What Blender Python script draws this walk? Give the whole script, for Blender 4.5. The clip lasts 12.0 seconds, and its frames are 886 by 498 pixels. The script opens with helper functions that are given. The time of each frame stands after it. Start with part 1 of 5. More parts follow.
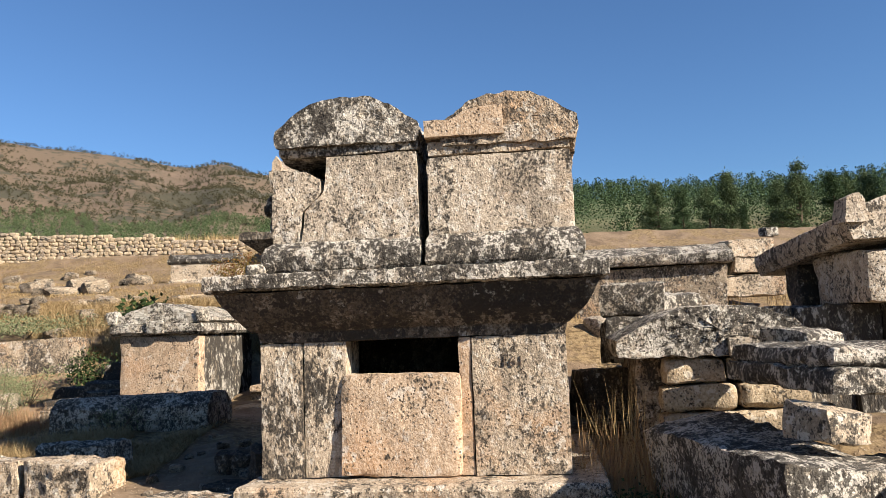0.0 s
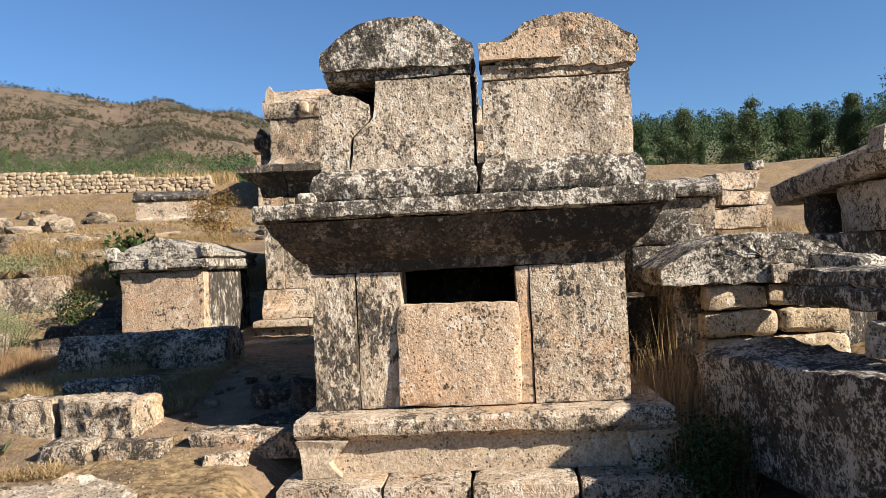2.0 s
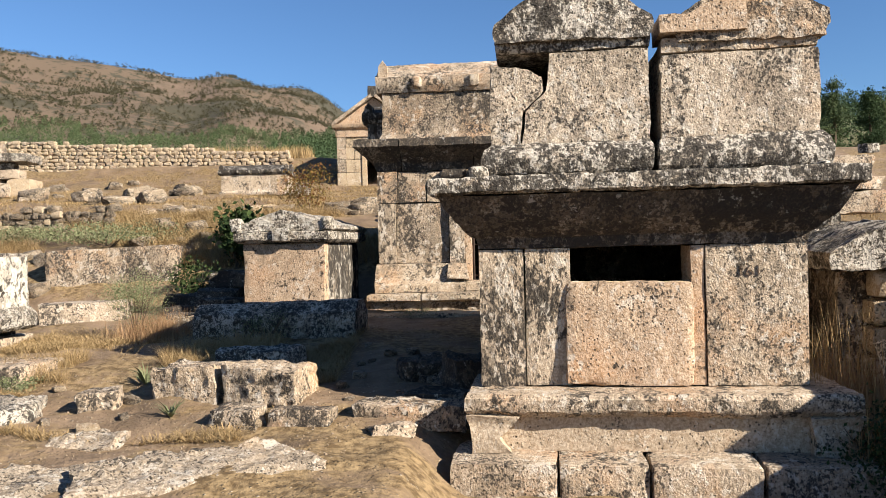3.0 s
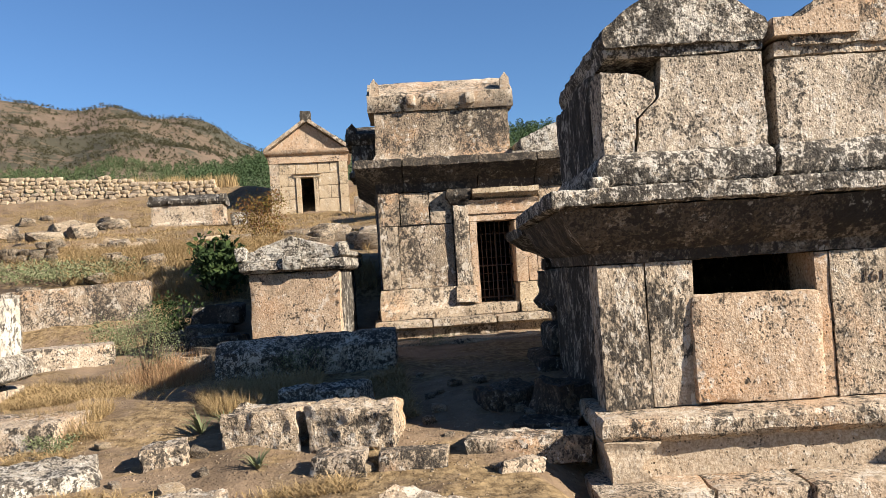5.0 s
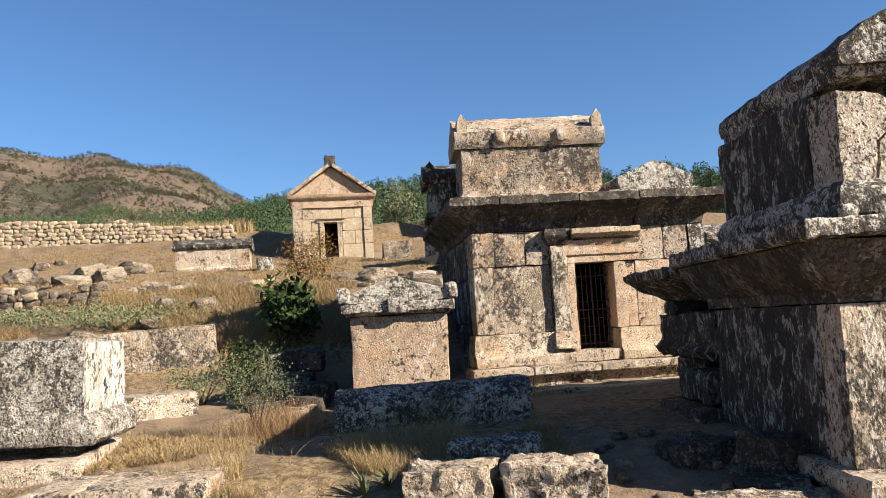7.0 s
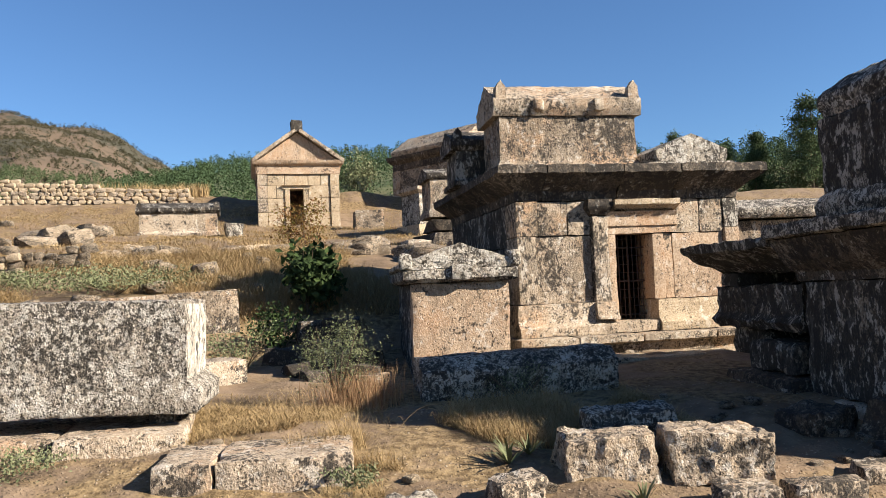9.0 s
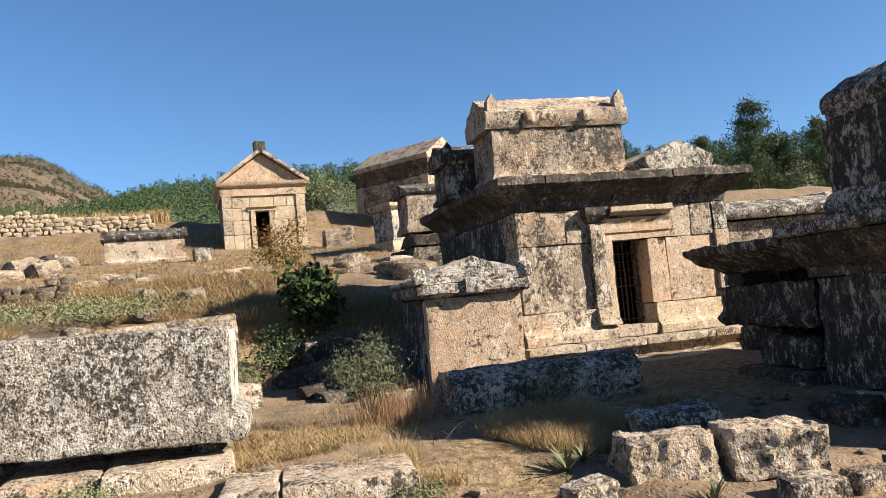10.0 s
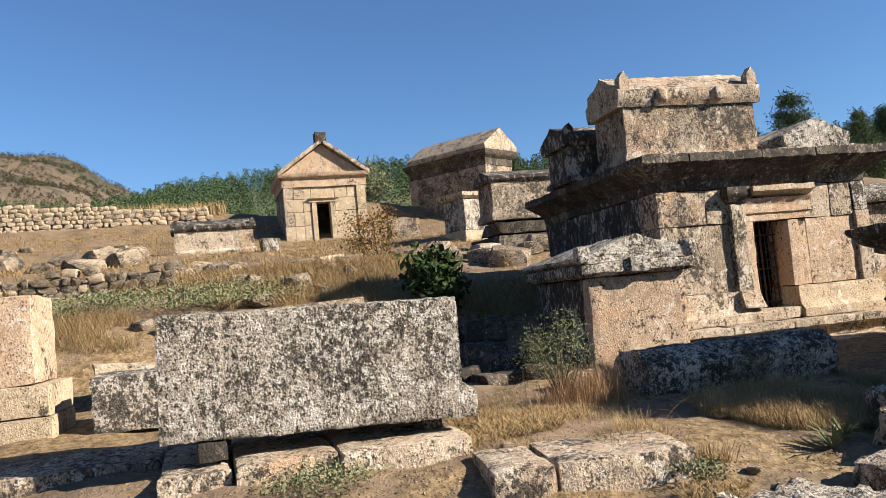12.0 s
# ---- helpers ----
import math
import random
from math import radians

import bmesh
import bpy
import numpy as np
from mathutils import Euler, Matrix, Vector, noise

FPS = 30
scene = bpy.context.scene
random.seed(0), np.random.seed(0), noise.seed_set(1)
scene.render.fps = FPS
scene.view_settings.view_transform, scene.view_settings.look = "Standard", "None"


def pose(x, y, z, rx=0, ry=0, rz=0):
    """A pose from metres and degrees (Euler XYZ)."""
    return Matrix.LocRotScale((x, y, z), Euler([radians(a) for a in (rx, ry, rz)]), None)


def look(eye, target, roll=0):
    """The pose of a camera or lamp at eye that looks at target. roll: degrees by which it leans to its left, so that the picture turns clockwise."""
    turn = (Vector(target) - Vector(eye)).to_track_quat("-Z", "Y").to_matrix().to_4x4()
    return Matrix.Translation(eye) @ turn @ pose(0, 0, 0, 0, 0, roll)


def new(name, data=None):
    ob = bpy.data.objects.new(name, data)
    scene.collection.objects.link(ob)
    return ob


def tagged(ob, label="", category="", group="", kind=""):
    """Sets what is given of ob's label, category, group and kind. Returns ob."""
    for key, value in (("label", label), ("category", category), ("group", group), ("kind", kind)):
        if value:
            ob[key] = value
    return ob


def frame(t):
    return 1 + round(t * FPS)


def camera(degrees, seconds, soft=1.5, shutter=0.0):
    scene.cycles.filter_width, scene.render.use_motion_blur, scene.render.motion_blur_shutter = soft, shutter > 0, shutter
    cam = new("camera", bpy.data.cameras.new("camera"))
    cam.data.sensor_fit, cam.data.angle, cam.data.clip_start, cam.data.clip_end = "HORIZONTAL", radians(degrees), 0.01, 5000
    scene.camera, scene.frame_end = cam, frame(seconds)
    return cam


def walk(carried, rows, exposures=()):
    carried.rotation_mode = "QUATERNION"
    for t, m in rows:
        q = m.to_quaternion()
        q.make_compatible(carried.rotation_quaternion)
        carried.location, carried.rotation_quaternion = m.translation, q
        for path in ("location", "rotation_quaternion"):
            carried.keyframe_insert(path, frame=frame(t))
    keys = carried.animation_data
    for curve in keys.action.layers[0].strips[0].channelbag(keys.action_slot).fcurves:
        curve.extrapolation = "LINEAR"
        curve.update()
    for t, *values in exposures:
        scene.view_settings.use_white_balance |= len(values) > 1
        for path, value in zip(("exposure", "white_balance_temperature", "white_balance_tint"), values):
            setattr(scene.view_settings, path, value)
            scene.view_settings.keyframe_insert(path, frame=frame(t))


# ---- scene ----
cam = camera(59.1, 12.0, soft=0.4)
METRES, EYE, TILT, LEAN, TURN = 10.0, 1.4, 6.0, 2.2, 0.0
ROWS = [
    (0.0, 0.0, 0.0, 0.0, 0.0, 0.0, 0.0),
    (0.5, -0.0233, 0.0129, -0.0019, -0.92, 0.07, -0.05),
    (1.0, -0.0452, 0.0085, -0.0028, -2.52, -1.05, -0.34),
    (1.5, -0.0628, 0.006, -0.0049, -3.35, -3.25, -0.75),
    (2.0, -0.09, 0.0164, -0.009, -3.72, -4.51, 0.23),
    (2.5, -0.1357, 0.0232, -0.0098, -1.68, -4.65, 0.15),
    (3.0, -0.187, 0.0269, -0.0136, 0.31, -6.05, -0.8),
    (5.0, -0.3571, 0.0855, -0.0237, -7.22, -4.13, 0.81),
    (5.5, -0.4008, 0.1022, -0.0289, -5.79, -3.09, -0.17),
    (6.0, -0.4426, 0.1238, -0.0308, -5.13, -2.03, 0.97),
    (6.5, -0.4774, 0.1556, -0.0332, -5.84, -0.77, 0.71),
    (7.0, -0.5166, 0.1772, -0.0382, -8.34, -0.46, 0.43),
    (7.5, -0.5577, 0.1925, -0.04, -9.25, -0.79, 2.09),
    (9.5, -0.7247, 0.2431, -0.0496, -15.55, -2.66, -0.92),
    (10.0, -0.7607, 0.2509, -0.0484, -17.61, -1.34, 1.43),
    (10.5, -0.7968, 0.2664, -0.0533, -18.37, 0.49, 2.97),
    (11.0, -0.8364, 0.2871, -0.0572, -18.69, 0.97, 3.29),
    (11.5, -0.8818, 0.3086, -0.0611, -17.44, -0.95, 2.56),
    (12.0, -0.9213, 0.3318, -0.0691, -16.39, -1.48, 1.52),
]
walk(cam, [(t, pose(0, 0, EYE, TILT, LEAN, TURN) @ pose(METRES * x, METRES * y, METRES * z, 90 + pitch, roll, yaw)) for t, x, y, z, yaw, pitch, roll in ROWS],
     exposures=[(0.0, 1.3), (2.5, 1.3), (5.5, 1.3), (7.0, 1.38), (9.5, 1.38), (10.5, 1.52), (11.2, 1.46), (12.0, 1.34)])

# ---- light ----
TO_SUN = Vector((0.83, -0.53, 0.55)).normalized()
world = bpy.data.worlds.new("sky")
scene.world = world
world.use_nodes = True
sky = world.node_tree.nodes.new("ShaderNodeTexSky")
sky.sky_type = "NISHITA"
sky.sun_disc = False
sky.sun_elevation = math.asin(TO_SUN.z)
sky.sun_rotation = math.atan2(TO_SUN.x, TO_SUN.y)
sky.air_density, sky.dust_density, sky.ozone_density = 1.0, 0.0, 8.0
back = world.node_tree.nodes["Background"]
back.inputs[1].default_value = 0.056
world.node_tree.links.new(sky.outputs[0], back.inputs[0])
sun = new("sun", bpy.data.lights.new("sun", "SUN"))
sun.data.energy, sun.data.angle, sun.data.color = 5.0, radians(0.55), (1.0, 0.925, 0.81)
sun.matrix_world = look((0, 0, 40), Vector((0, 0, 40)) - TO_SUN)


# ---- materials ----
def mat_start(name, rough=0.9):
    m = bpy.data.materials.new(name)
    m.use_nodes = True
    nt = m.node_tree
    b = nt.nodes["Principled BSDF"]
    b.inputs["Roughness"].default_value = rough
    b.inputs["Specular IOR Level"].default_value = 0.25
    return m, nt, b


def node(nt, kind, **sets):
    n = nt.nodes.new(kind)
    for k, v in sets.items():
        n.inputs[k].default_value = v
    return n


def coords(nt, spread=True):
    """Object coordinates, shifted by a random amount for each object."""
    tc = nt.nodes.new("ShaderNodeTexCoord")
    if not spread:
        return tc.outputs["Object"]
    info = nt.nodes.new("ShaderNodeObjectInfo")
    mul = nt.nodes.new("ShaderNodeVectorMath")
    mul.operation = "SCALE"
    mul.inputs[0].default_value = (17.0, 31.0, 23.0)
    nt.links.new(info.outputs["Random"], mul.inputs["Scale"])
    add = nt.nodes.new("ShaderNodeVectorMath")
    add.operation = "ADD"
    nt.links.new(tc.outputs["Object"], add.inputs[0])
    nt.links.new(mul.outputs[0], add.inputs[1])
    return add.outputs[0]


def noise_fac(nt, co, scale, lo, hi, detail=6.0, rough=0.6, distort=0.0):
    n = node(nt, "ShaderNodeTexNoise", Scale=scale, Detail=detail, Roughness=rough, Distortion=distort)
    nt.links.new(co, n.inputs["Vector"])
    r = nt.nodes.new("ShaderNodeMapRange")
    r.inputs["From Min"].default_value, r.inputs["From Max"].default_value = lo, hi
    nt.links.new(n.outputs["Fac"], r.inputs["Value"])
    return r.outputs[0]


def mixc(nt, fac, a, b):
    n = nt.nodes.new("ShaderNodeMix")
    n.data_type = "RGBA"
    for slot, v in ((0, fac), (6, a), (7, b)):
        if isinstance(v, (tuple, float, int)):
            n.inputs[slot].default_value = (*v, 1.0) if isinstance(v, tuple) else v
        else:
            nt.links.new(v, n.inputs[slot])
    return n.outputs[2]


def bumped(nt, b, pairs):
    """pairs: (height socket, strength, distance)."""
    last = None
    for h, st, d in pairs:
        n = node(nt, "ShaderNodeBump", Strength=st, Distance=d)
        nt.links.new(h, n.inputs["Height"])
        if last:
            nt.links.new(last, n.inputs["Normal"])
        last = n.outputs["Normal"]
    nt.links.new(last, b.inputs["Normal"])


def stretched(nt, co, sx, sy, sz):
    mp = nt.nodes.new("ShaderNodeMapping")
    mp.inputs["Scale"].default_value = (sx, sy, sz)
    nt.links.new(co, mp.inputs["Vector"])
    return mp.outputs[0]


def times(nt, a, b):
    n = nt.nodes.new("ShaderNodeMath")
    n.operation = "MULTIPLY"
    for k, v in enumerate((a, b)):
        if isinstance(v, float):
            n.inputs[k].default_value = v
        else:
            nt.links.new(v, n.inputs[k])
    return n.outputs[0]


def patches(nt, co, fine, zone, amount, weight=0.42, detail=7.0, shift=0.0):
    """Ragged spots gathered in zones; amount: about the share of the surface that they cover."""
    a = node(nt, "ShaderNodeTexNoise", Scale=fine, Detail=detail, Roughness=0.68)
    b = node(nt, "ShaderNodeTexNoise", Scale=zone, Detail=5.0, Roughness=0.6)
    nt.links.new(co, a.inputs["Vector"])
    mv = nt.nodes.new("ShaderNodeVectorMath")
    mv.operation = "ADD"
    mv.inputs[1].default_value = (shift, shift * 0.7, shift * 1.3)
    nt.links.new(co, mv.inputs[0])
    nt.links.new(mv.outputs[0], b.inputs["Vector"])
    mx = nt.nodes.new("ShaderNodeMix")
    mx.inputs[0].default_value = weight
    nt.links.new(a.outputs["Fac"], mx.inputs[2])
    nt.links.new(b.outputs["Fac"], mx.inputs[3])
    r = nt.nodes.new("ShaderNodeMapRange")
    edge = 0.5 + 0.2 * (0.5 - amount)
    r.inputs["From Min"].default_value, r.inputs["From Max"].default_value = edge - 0.012, edge + 0.014
    nt.links.new(mx.outputs[0], r.inputs["Value"])
    return r.outputs[0]


def spots(nt, co, scale, lo, hi):
    v = node(nt, "ShaderNodeTexVoronoi", Scale=scale, Randomness=1.0)
    nt.links.new(co, v.inputs["Vector"])
    r = nt.nodes.new("ShaderNodeMapRange")
    r.inputs["From Min"].default_value, r.inputs["From Max"].default_value = lo, hi
    nt.links.new(v.outputs["Distance"], r.inputs["Value"])
    return r.outputs[0]


def stone_mat(name, base, warm, grey, grey_amt, black_amt, white_amt, warm_amt=0.5, relief=1.0, black=(0.024, 0.021, 0.018), streak=0.85, fine=1.0, pores=0.5):
    """Weathered travertine: warm patches, grey crust, black and pale lichen spots, pores."""
    base, warm, grey = ((p * 0.665, q * 0.622, s * 0.575) for p, q, s in (base, warm, grey))
    m, nt, b = mat_start(name, 0.92)
    co = coords(nt)
    st = stretched(nt, co, 1, 1, streak)
    c = mixc(nt, noise_fac(nt, co, 1.3, 0.66 - 0.26 * warm_amt, 0.80 - 0.26 * warm_amt, 6, 0.62), base, warm)
    c = mixc(nt, noise_fac(nt, co, 42, 0.42, 0.58, 5, 0.72), mixc(nt, 0.42, c, (0.13, 0.095, 0.06)), mixc(nt, 0.3, c, (0.60, 0.53, 0.43)))
    g = patches(nt, st, 11 * fine, 1.5, grey_amt, 0.5, 8.0)
    c = mixc(nt, times(nt, g, 0.74), c, mixc(nt, noise_fac(nt, st, 44, 0.40, 0.60, 4, 0.65), grey, mixc(nt, 0.5, grey, base)))
    k = patches(nt, st, 15 * fine, 1.9, black_amt, 0.45, 8.0, 11.0)
    c = mixc(nt, times(nt, k, 0.94), c, mixc(nt, noise_fac(nt, st, 52, 0.46, 0.62, 3, 0.6), black, mixc(nt, 0.28, black, base)))
    w = patches(nt, st, 12 * fine, 2.6, white_amt * 0.52, 0.3, 8.0, 5.0)
    c = mixc(nt, times(nt, w, 0.86), c, mixc(nt, 0.5, base, (0.60, 0.56, 0.49)))
    k2 = patches(nt, st, 40 * fine, 3.2, black_amt * 0.75 + 0.02, 0.4, 4.0, 3.0)
    c = mixc(nt, times(nt, k2, 0.86), c, (0.035, 0.029, 0.023))
    # pores: shade inside the holes is painted dark, since the bump is weak
    hole = times(nt, spots(nt, st, 30.0, 0.27, 0.17), noise_fac(nt, co, 4.0, 0.60 - 0.2 * pores, 0.66 - 0.2 * pores, 5))
    c = mixc(nt, times(nt, hole, 0.85), c, (0.04, 0.032, 0.025))
    nt.links.new(c, b.inputs["Base Color"])
    n1 = node(nt, "ShaderNodeTexNoise", Scale=10.0, Detail=5.0, Roughness=0.6)
    n2 = node(nt, "ShaderNodeTexNoise", Scale=60.0, Detail=3.0, Roughness=0.6)
    nt.links.new(st, n1.inputs["Vector"])
    nt.links.new(st, n2.inputs["Vector"])
    sunk = nt.nodes.new("ShaderNodeMath")
    sunk.operation = "SUBTRACT"
    sunk.inputs[0].default_value = 1.0
    nt.links.new(hole, sunk.inputs[1])
    bumped(nt, b, [(n1.outputs["Fac"], 1.0, 0.024 * relief), (sunk.outputs[0], 1.0, 0.009), (n2.outputs["Fac"], 1.0, 0.012 * relief)])
    return m


CREAM, WARM, GREY = (0.66, 0.535, 0.40), (0.63, 0.395, 0.225), (0.23, 0.195, 0.152)
M_CREAM = stone_mat("travertine_cream", CREAM, WARM, GREY, 0.34, 0.25, 0.4, 0.6)
M_CLEAN = stone_mat("travertine_clean", (0.64, 0.51, 0.37), (0.62, 0.42, 0.26), GREY, 0.16, 0.03, 0.3, 0.6, 0.4, pores=0.3)
M_STREAK = stone_mat("travertine_streaked", CREAM, WARM, GREY, 0.44, 0.33, 0.45, 0.4, 0.9, streak=0.6)
M_MIXED = stone_mat("travertine_stained", (0.57, 0.455, 0.335), (0.60, 0.36, 0.19), (0.18, 0.152, 0.118), 0.52, 0.38, 0.4, 0.75, 1.0)
M_CHEST = stone_mat("travertine_pale_lichened", (0.68, 0.575, 0.455), (0.64, 0.45, 0.29), (0.27, 0.235, 0.19), 0.36, 0.27, 0.5, 0.45, 1.0, pores=0.9)
M_LICHEN = stone_mat("travertine_lichen", (0.60, 0.53, 0.44), (0.52, 0.41, 0.285), (0.26, 0.23, 0.19), 0.45, 0.60, 0.9, 0.3, 1.3)
# black lichen with pale specks; the base is darkened to deepen shaded sides
M_BLACK = stone_mat("travertine_black_lichen_shaded", (0.27, 0.225, 0.175), (0.24, 0.16, 0.10), (0.09, 0.078, 0.063), 0.62, 0.70, 0.72, 0.3, 1.3, streak=0.5, fine=0.75)
# dark crust, its colour lowered further to hold the shade of shaded parts
M_DARK = stone_mat("travertine_crust_shaded", (0.17, 0.13, 0.095), (0.20, 0.12, 0.065), (0.07, 0.058, 0.046), 0.66, 0.48, 0.06, 0.4, 1.0)
M_GREY = stone_mat("travertine_grey", (0.58, 0.53, 0.45), (0.50, 0.42, 0.32), (0.30, 0.27, 0.23), 0.5, 0.40, 0.8, 0.3, 1.4)
M_PITTED = stone_mat("travertine_pitted", (0.60, 0.55, 0.475), (0.50, 0.43, 0.34), (0.28, 0.25, 0.21), 0.46, 0.40, 0.75, 0.3, 2.2, fine=1.4, streak=0.85, pores=1.2)
M_WHITE = stone_mat("travertine_white_crust", (0.68, 0.64, 0.57), (0.60, 0.52, 0.42), (0.34, 0.31, 0.27), 0.36, 0.24, 0.8, 0.3, 0.8, fine=0.5, pores=0.3)
M_ORANGE = stone_mat("travertine_fresh", (0.66, 0.47, 0.315), (0.66, 0.385, 0.205), (0.27, 0.22, 0.165), 0.24, 0.09, 0.3, 0.65, 0.6, pores=0.6)
M_YELLOW = stone_mat("travertine_yellow", (0.64, 0.50, 0.325), (0.61, 0.42, 0.23), (0.36, 0.29, 0.205), 0.24, 0.07, 0.35, 0.5, 0.8)
M_RUBBLE = stone_mat("rubble_tan", (0.44, 0.345, 0.24), (0.40, 0.26, 0.15), (0.19, 0.155, 0.115), 0.5, 0.34, 0.3, 0.4, 1.2)
M_RUST = stone_mat("travertine_broken", (0.58, 0.455, 0.325), (0.58, 0.37, 0.20), (0.26, 0.215, 0.16), 0.34, 0.18, 0.35, 0.6, 1.5)
M_FALLEN = stone_mat("travertine_grey_crust", (0.62, 0.56, 0.475), (0.50, 0.42, 0.32), (0.26, 0.23, 0.19), 0.5, 0.52, 0.8, 0.3, 1.8, fine=1.3)


def plain_mat(name, a, b2, scale=8.0, rough=0.9, bump=0.3, dist=0.02, detail=8.0):
    m, nt, b = mat_start(name, rough)
    co = coords(nt)
    c = mixc(nt, noise_fac(nt, co, scale, 0.35, 0.65, detail), a, b2)
    nt.links.new(c, b.inputs["Base Color"])
    n1 = node(nt, "ShaderNodeTexNoise", Scale=scale * 4, Detail=8.0)
    nt.links.new(co, n1.inputs["Vector"])
    bumped(nt, b, [(n1.outputs["Fac"], bump, dist)])
    return m


def leaf_mat(name, a, b2):
    m, nt, b = mat_start(name, 0.85)
    b.inputs["Specular IOR Level"].default_value = 0.08
    geo = nt.nodes.new("ShaderNodeNewGeometry")
    c = mixc(nt, geo.outputs["Random Per Island"], a, b2)
    nt.links.new(c, b.inputs["Base Color"])
    return m


M_STRAW = leaf_mat("dry_grass", (0.43, 0.305, 0.155), (0.21, 0.138, 0.063))
M_REDDRY = leaf_mat("reddish_dry_stalk", (0.26, 0.145, 0.08), (0.36, 0.235, 0.125))
M_WEED = leaf_mat("dusty_green_leaf", (0.20, 0.20, 0.11), (0.095, 0.11, 0.05))
M_FIG = leaf_mat("fig_leaf", (0.046, 0.068, 0.022), (0.015, 0.026, 0.01))
M_PINE = leaf_mat("pine_needles", (0.07, 0.10, 0.045), (0.03, 0.052, 0.022))
M_BROWNLEAF = leaf_mat("turning_leaf", (0.15, 0.12, 0.03), (0.14, 0.05, 0.02))
M_PEBBLE = plain_mat("pebble_tan", (0.27, 0.2, 0.135), (0.15, 0.11, 0.07), 3)
M_BEDROCK = stone_mat("bedrock", (0.50, 0.41, 0.31), (0.46, 0.33, 0.21), (0.27, 0.23, 0.18), 0.4, 0.16, 0.4, 0.4, 1.6, streak=1.0)
M_BARK = plain_mat("bark", (0.12, 0.08, 0.05), (0.07, 0.05, 0.035), 6)
M_IRON = plain_mat("rusty_iron", (0.06, 0.035, 0.025), (0.03, 0.022, 0.02), 14, 0.7)
M_PAINT = plain_mat("brown_paint", (0.10, 0.062, 0.042), (0.17, 0.12, 0.085), 30)


def ground_mat():
    m, nt, b = mat_start("dry_earth", 0.95)
    co = coords(nt, False)
    dirt = mixc(nt, noise_fac(nt, co, 1.3, 0.38, 0.62, 7, 0.68), (0.22, 0.152, 0.097), (0.118, 0.08, 0.049))
    straw = mixc(nt, noise_fac(nt, co, 11.0, 0.40, 0.60, 5, 0.66), (0.255, 0.177, 0.092), (0.10, 0.064, 0.03))
    c = mixc(nt, noise_fac(nt, co, 0.6, 0.46, 0.53, 8, 0.66), dirt, straw)
    peb = node(nt, "ShaderNodeTexVoronoi", Scale=22.0)
    nt.links.new(co, peb.inputs["Vector"])
    pb = nt.nodes.new("ShaderNodeMapRange")
    pb.inputs["From Min"].default_value, pb.inputs["From Max"].default_value = 0.30, 0.12
    nt.links.new(peb.outputs["Distance"], pb.inputs["Value"])
    sel = noise_fac(nt, co, 5.0, 0.55, 0.62, 4)
    mu = nt.nodes.new("ShaderNodeMath")
    mu.operation = "MULTIPLY"
    nt.links.new(pb.outputs[0], mu.inputs[0])
    nt.links.new(sel, mu.inputs[1])
    c = mixc(nt, mu.outputs[0], c, (0.36, 0.29, 0.21))
    # far hills: brown scrub and pine green by height and place
    sep = nt.nodes.new("ShaderNodeSeparateXYZ")
    nt.links.new(co, sep.inputs[0])
    far = nt.nodes.new("ShaderNodeMapRange")
    far.inputs["From Min"].default_value, far.inputs["From Max"].default_value = 60.0, 120.0
    nt.links.new(sep.outputs["Y"], far.inputs["Value"])
    scrub = mixc(nt, patches(nt, co, 0.16, 0.014, 0.46, 0.5, 6.0), (0.118, 0.084, 0.056), (0.052, 0.046, 0.029))
    scrub = mixc(nt, noise_fac(nt, co, 0.010, 0.55, 0.59, 6, 0.65), scrub, mixc(nt, 0.6, scrub, (0.145, 0.10, 0.07)))
    green = mixc(nt, noise_fac(nt, co, 0.11, 0.4, 0.6, 10, 0.7), (0.055, 0.075, 0.028), (0.11, 0.11, 0.05))
    hi = nt.nodes.new("ShaderNodeMapRange")
    hi.inputs["From Min"].default_value, hi.inputs["From Max"].default_value = 44.0, 56.0
    warp = noise_fac(nt, co, 0.02, 0.0, 1.0, 8, 0.7)
    ad = nt.nodes.new("ShaderNodeMath")
    ad.operation = "MULTIPLY_ADD"
    ad.inputs[1].default_value = 34.0
    nt.links.new(warp, ad.inputs[0])
    nt.links.new(sep.outputs["Z"], ad.inputs[2])
    nt.links.new(ad.outputs[0], hi.inputs["Value"])
    left = nt.nodes.new("ShaderNodeMapRange")
    left.inputs["From Min"].default_value, left.inputs["From Max"].default_value = 20.0, -40.0
    nt.links.new(sep.outputs["X"], left.inputs["Value"])
    m2 = nt.nodes.new("ShaderNodeMath")
    m2.operation = "MULTIPLY"
    nt.links.new(hi.outputs[0], m2.inputs[0])
    nt.links.new(left.outputs[0], m2.inputs[1])
    hills = mixc(nt, m2.outputs[0], green, scrub)
    c = mixc(nt, far.outputs[0], c, hills)
    nt.links.new(c, b.inputs["Base Color"])
    n1 = node(nt, "ShaderNodeTexNoise", Scale=13.0, Detail=4.0, Roughness=0.6)
    nt.links.new(co, n1.inputs["Vector"])
    bumped(nt, b, [(n1.outputs["Fac"], 1.0, 0.03), (pb.outputs[0], 0.7, 0.012)])
    return m


M_GROUND = ground_mat()


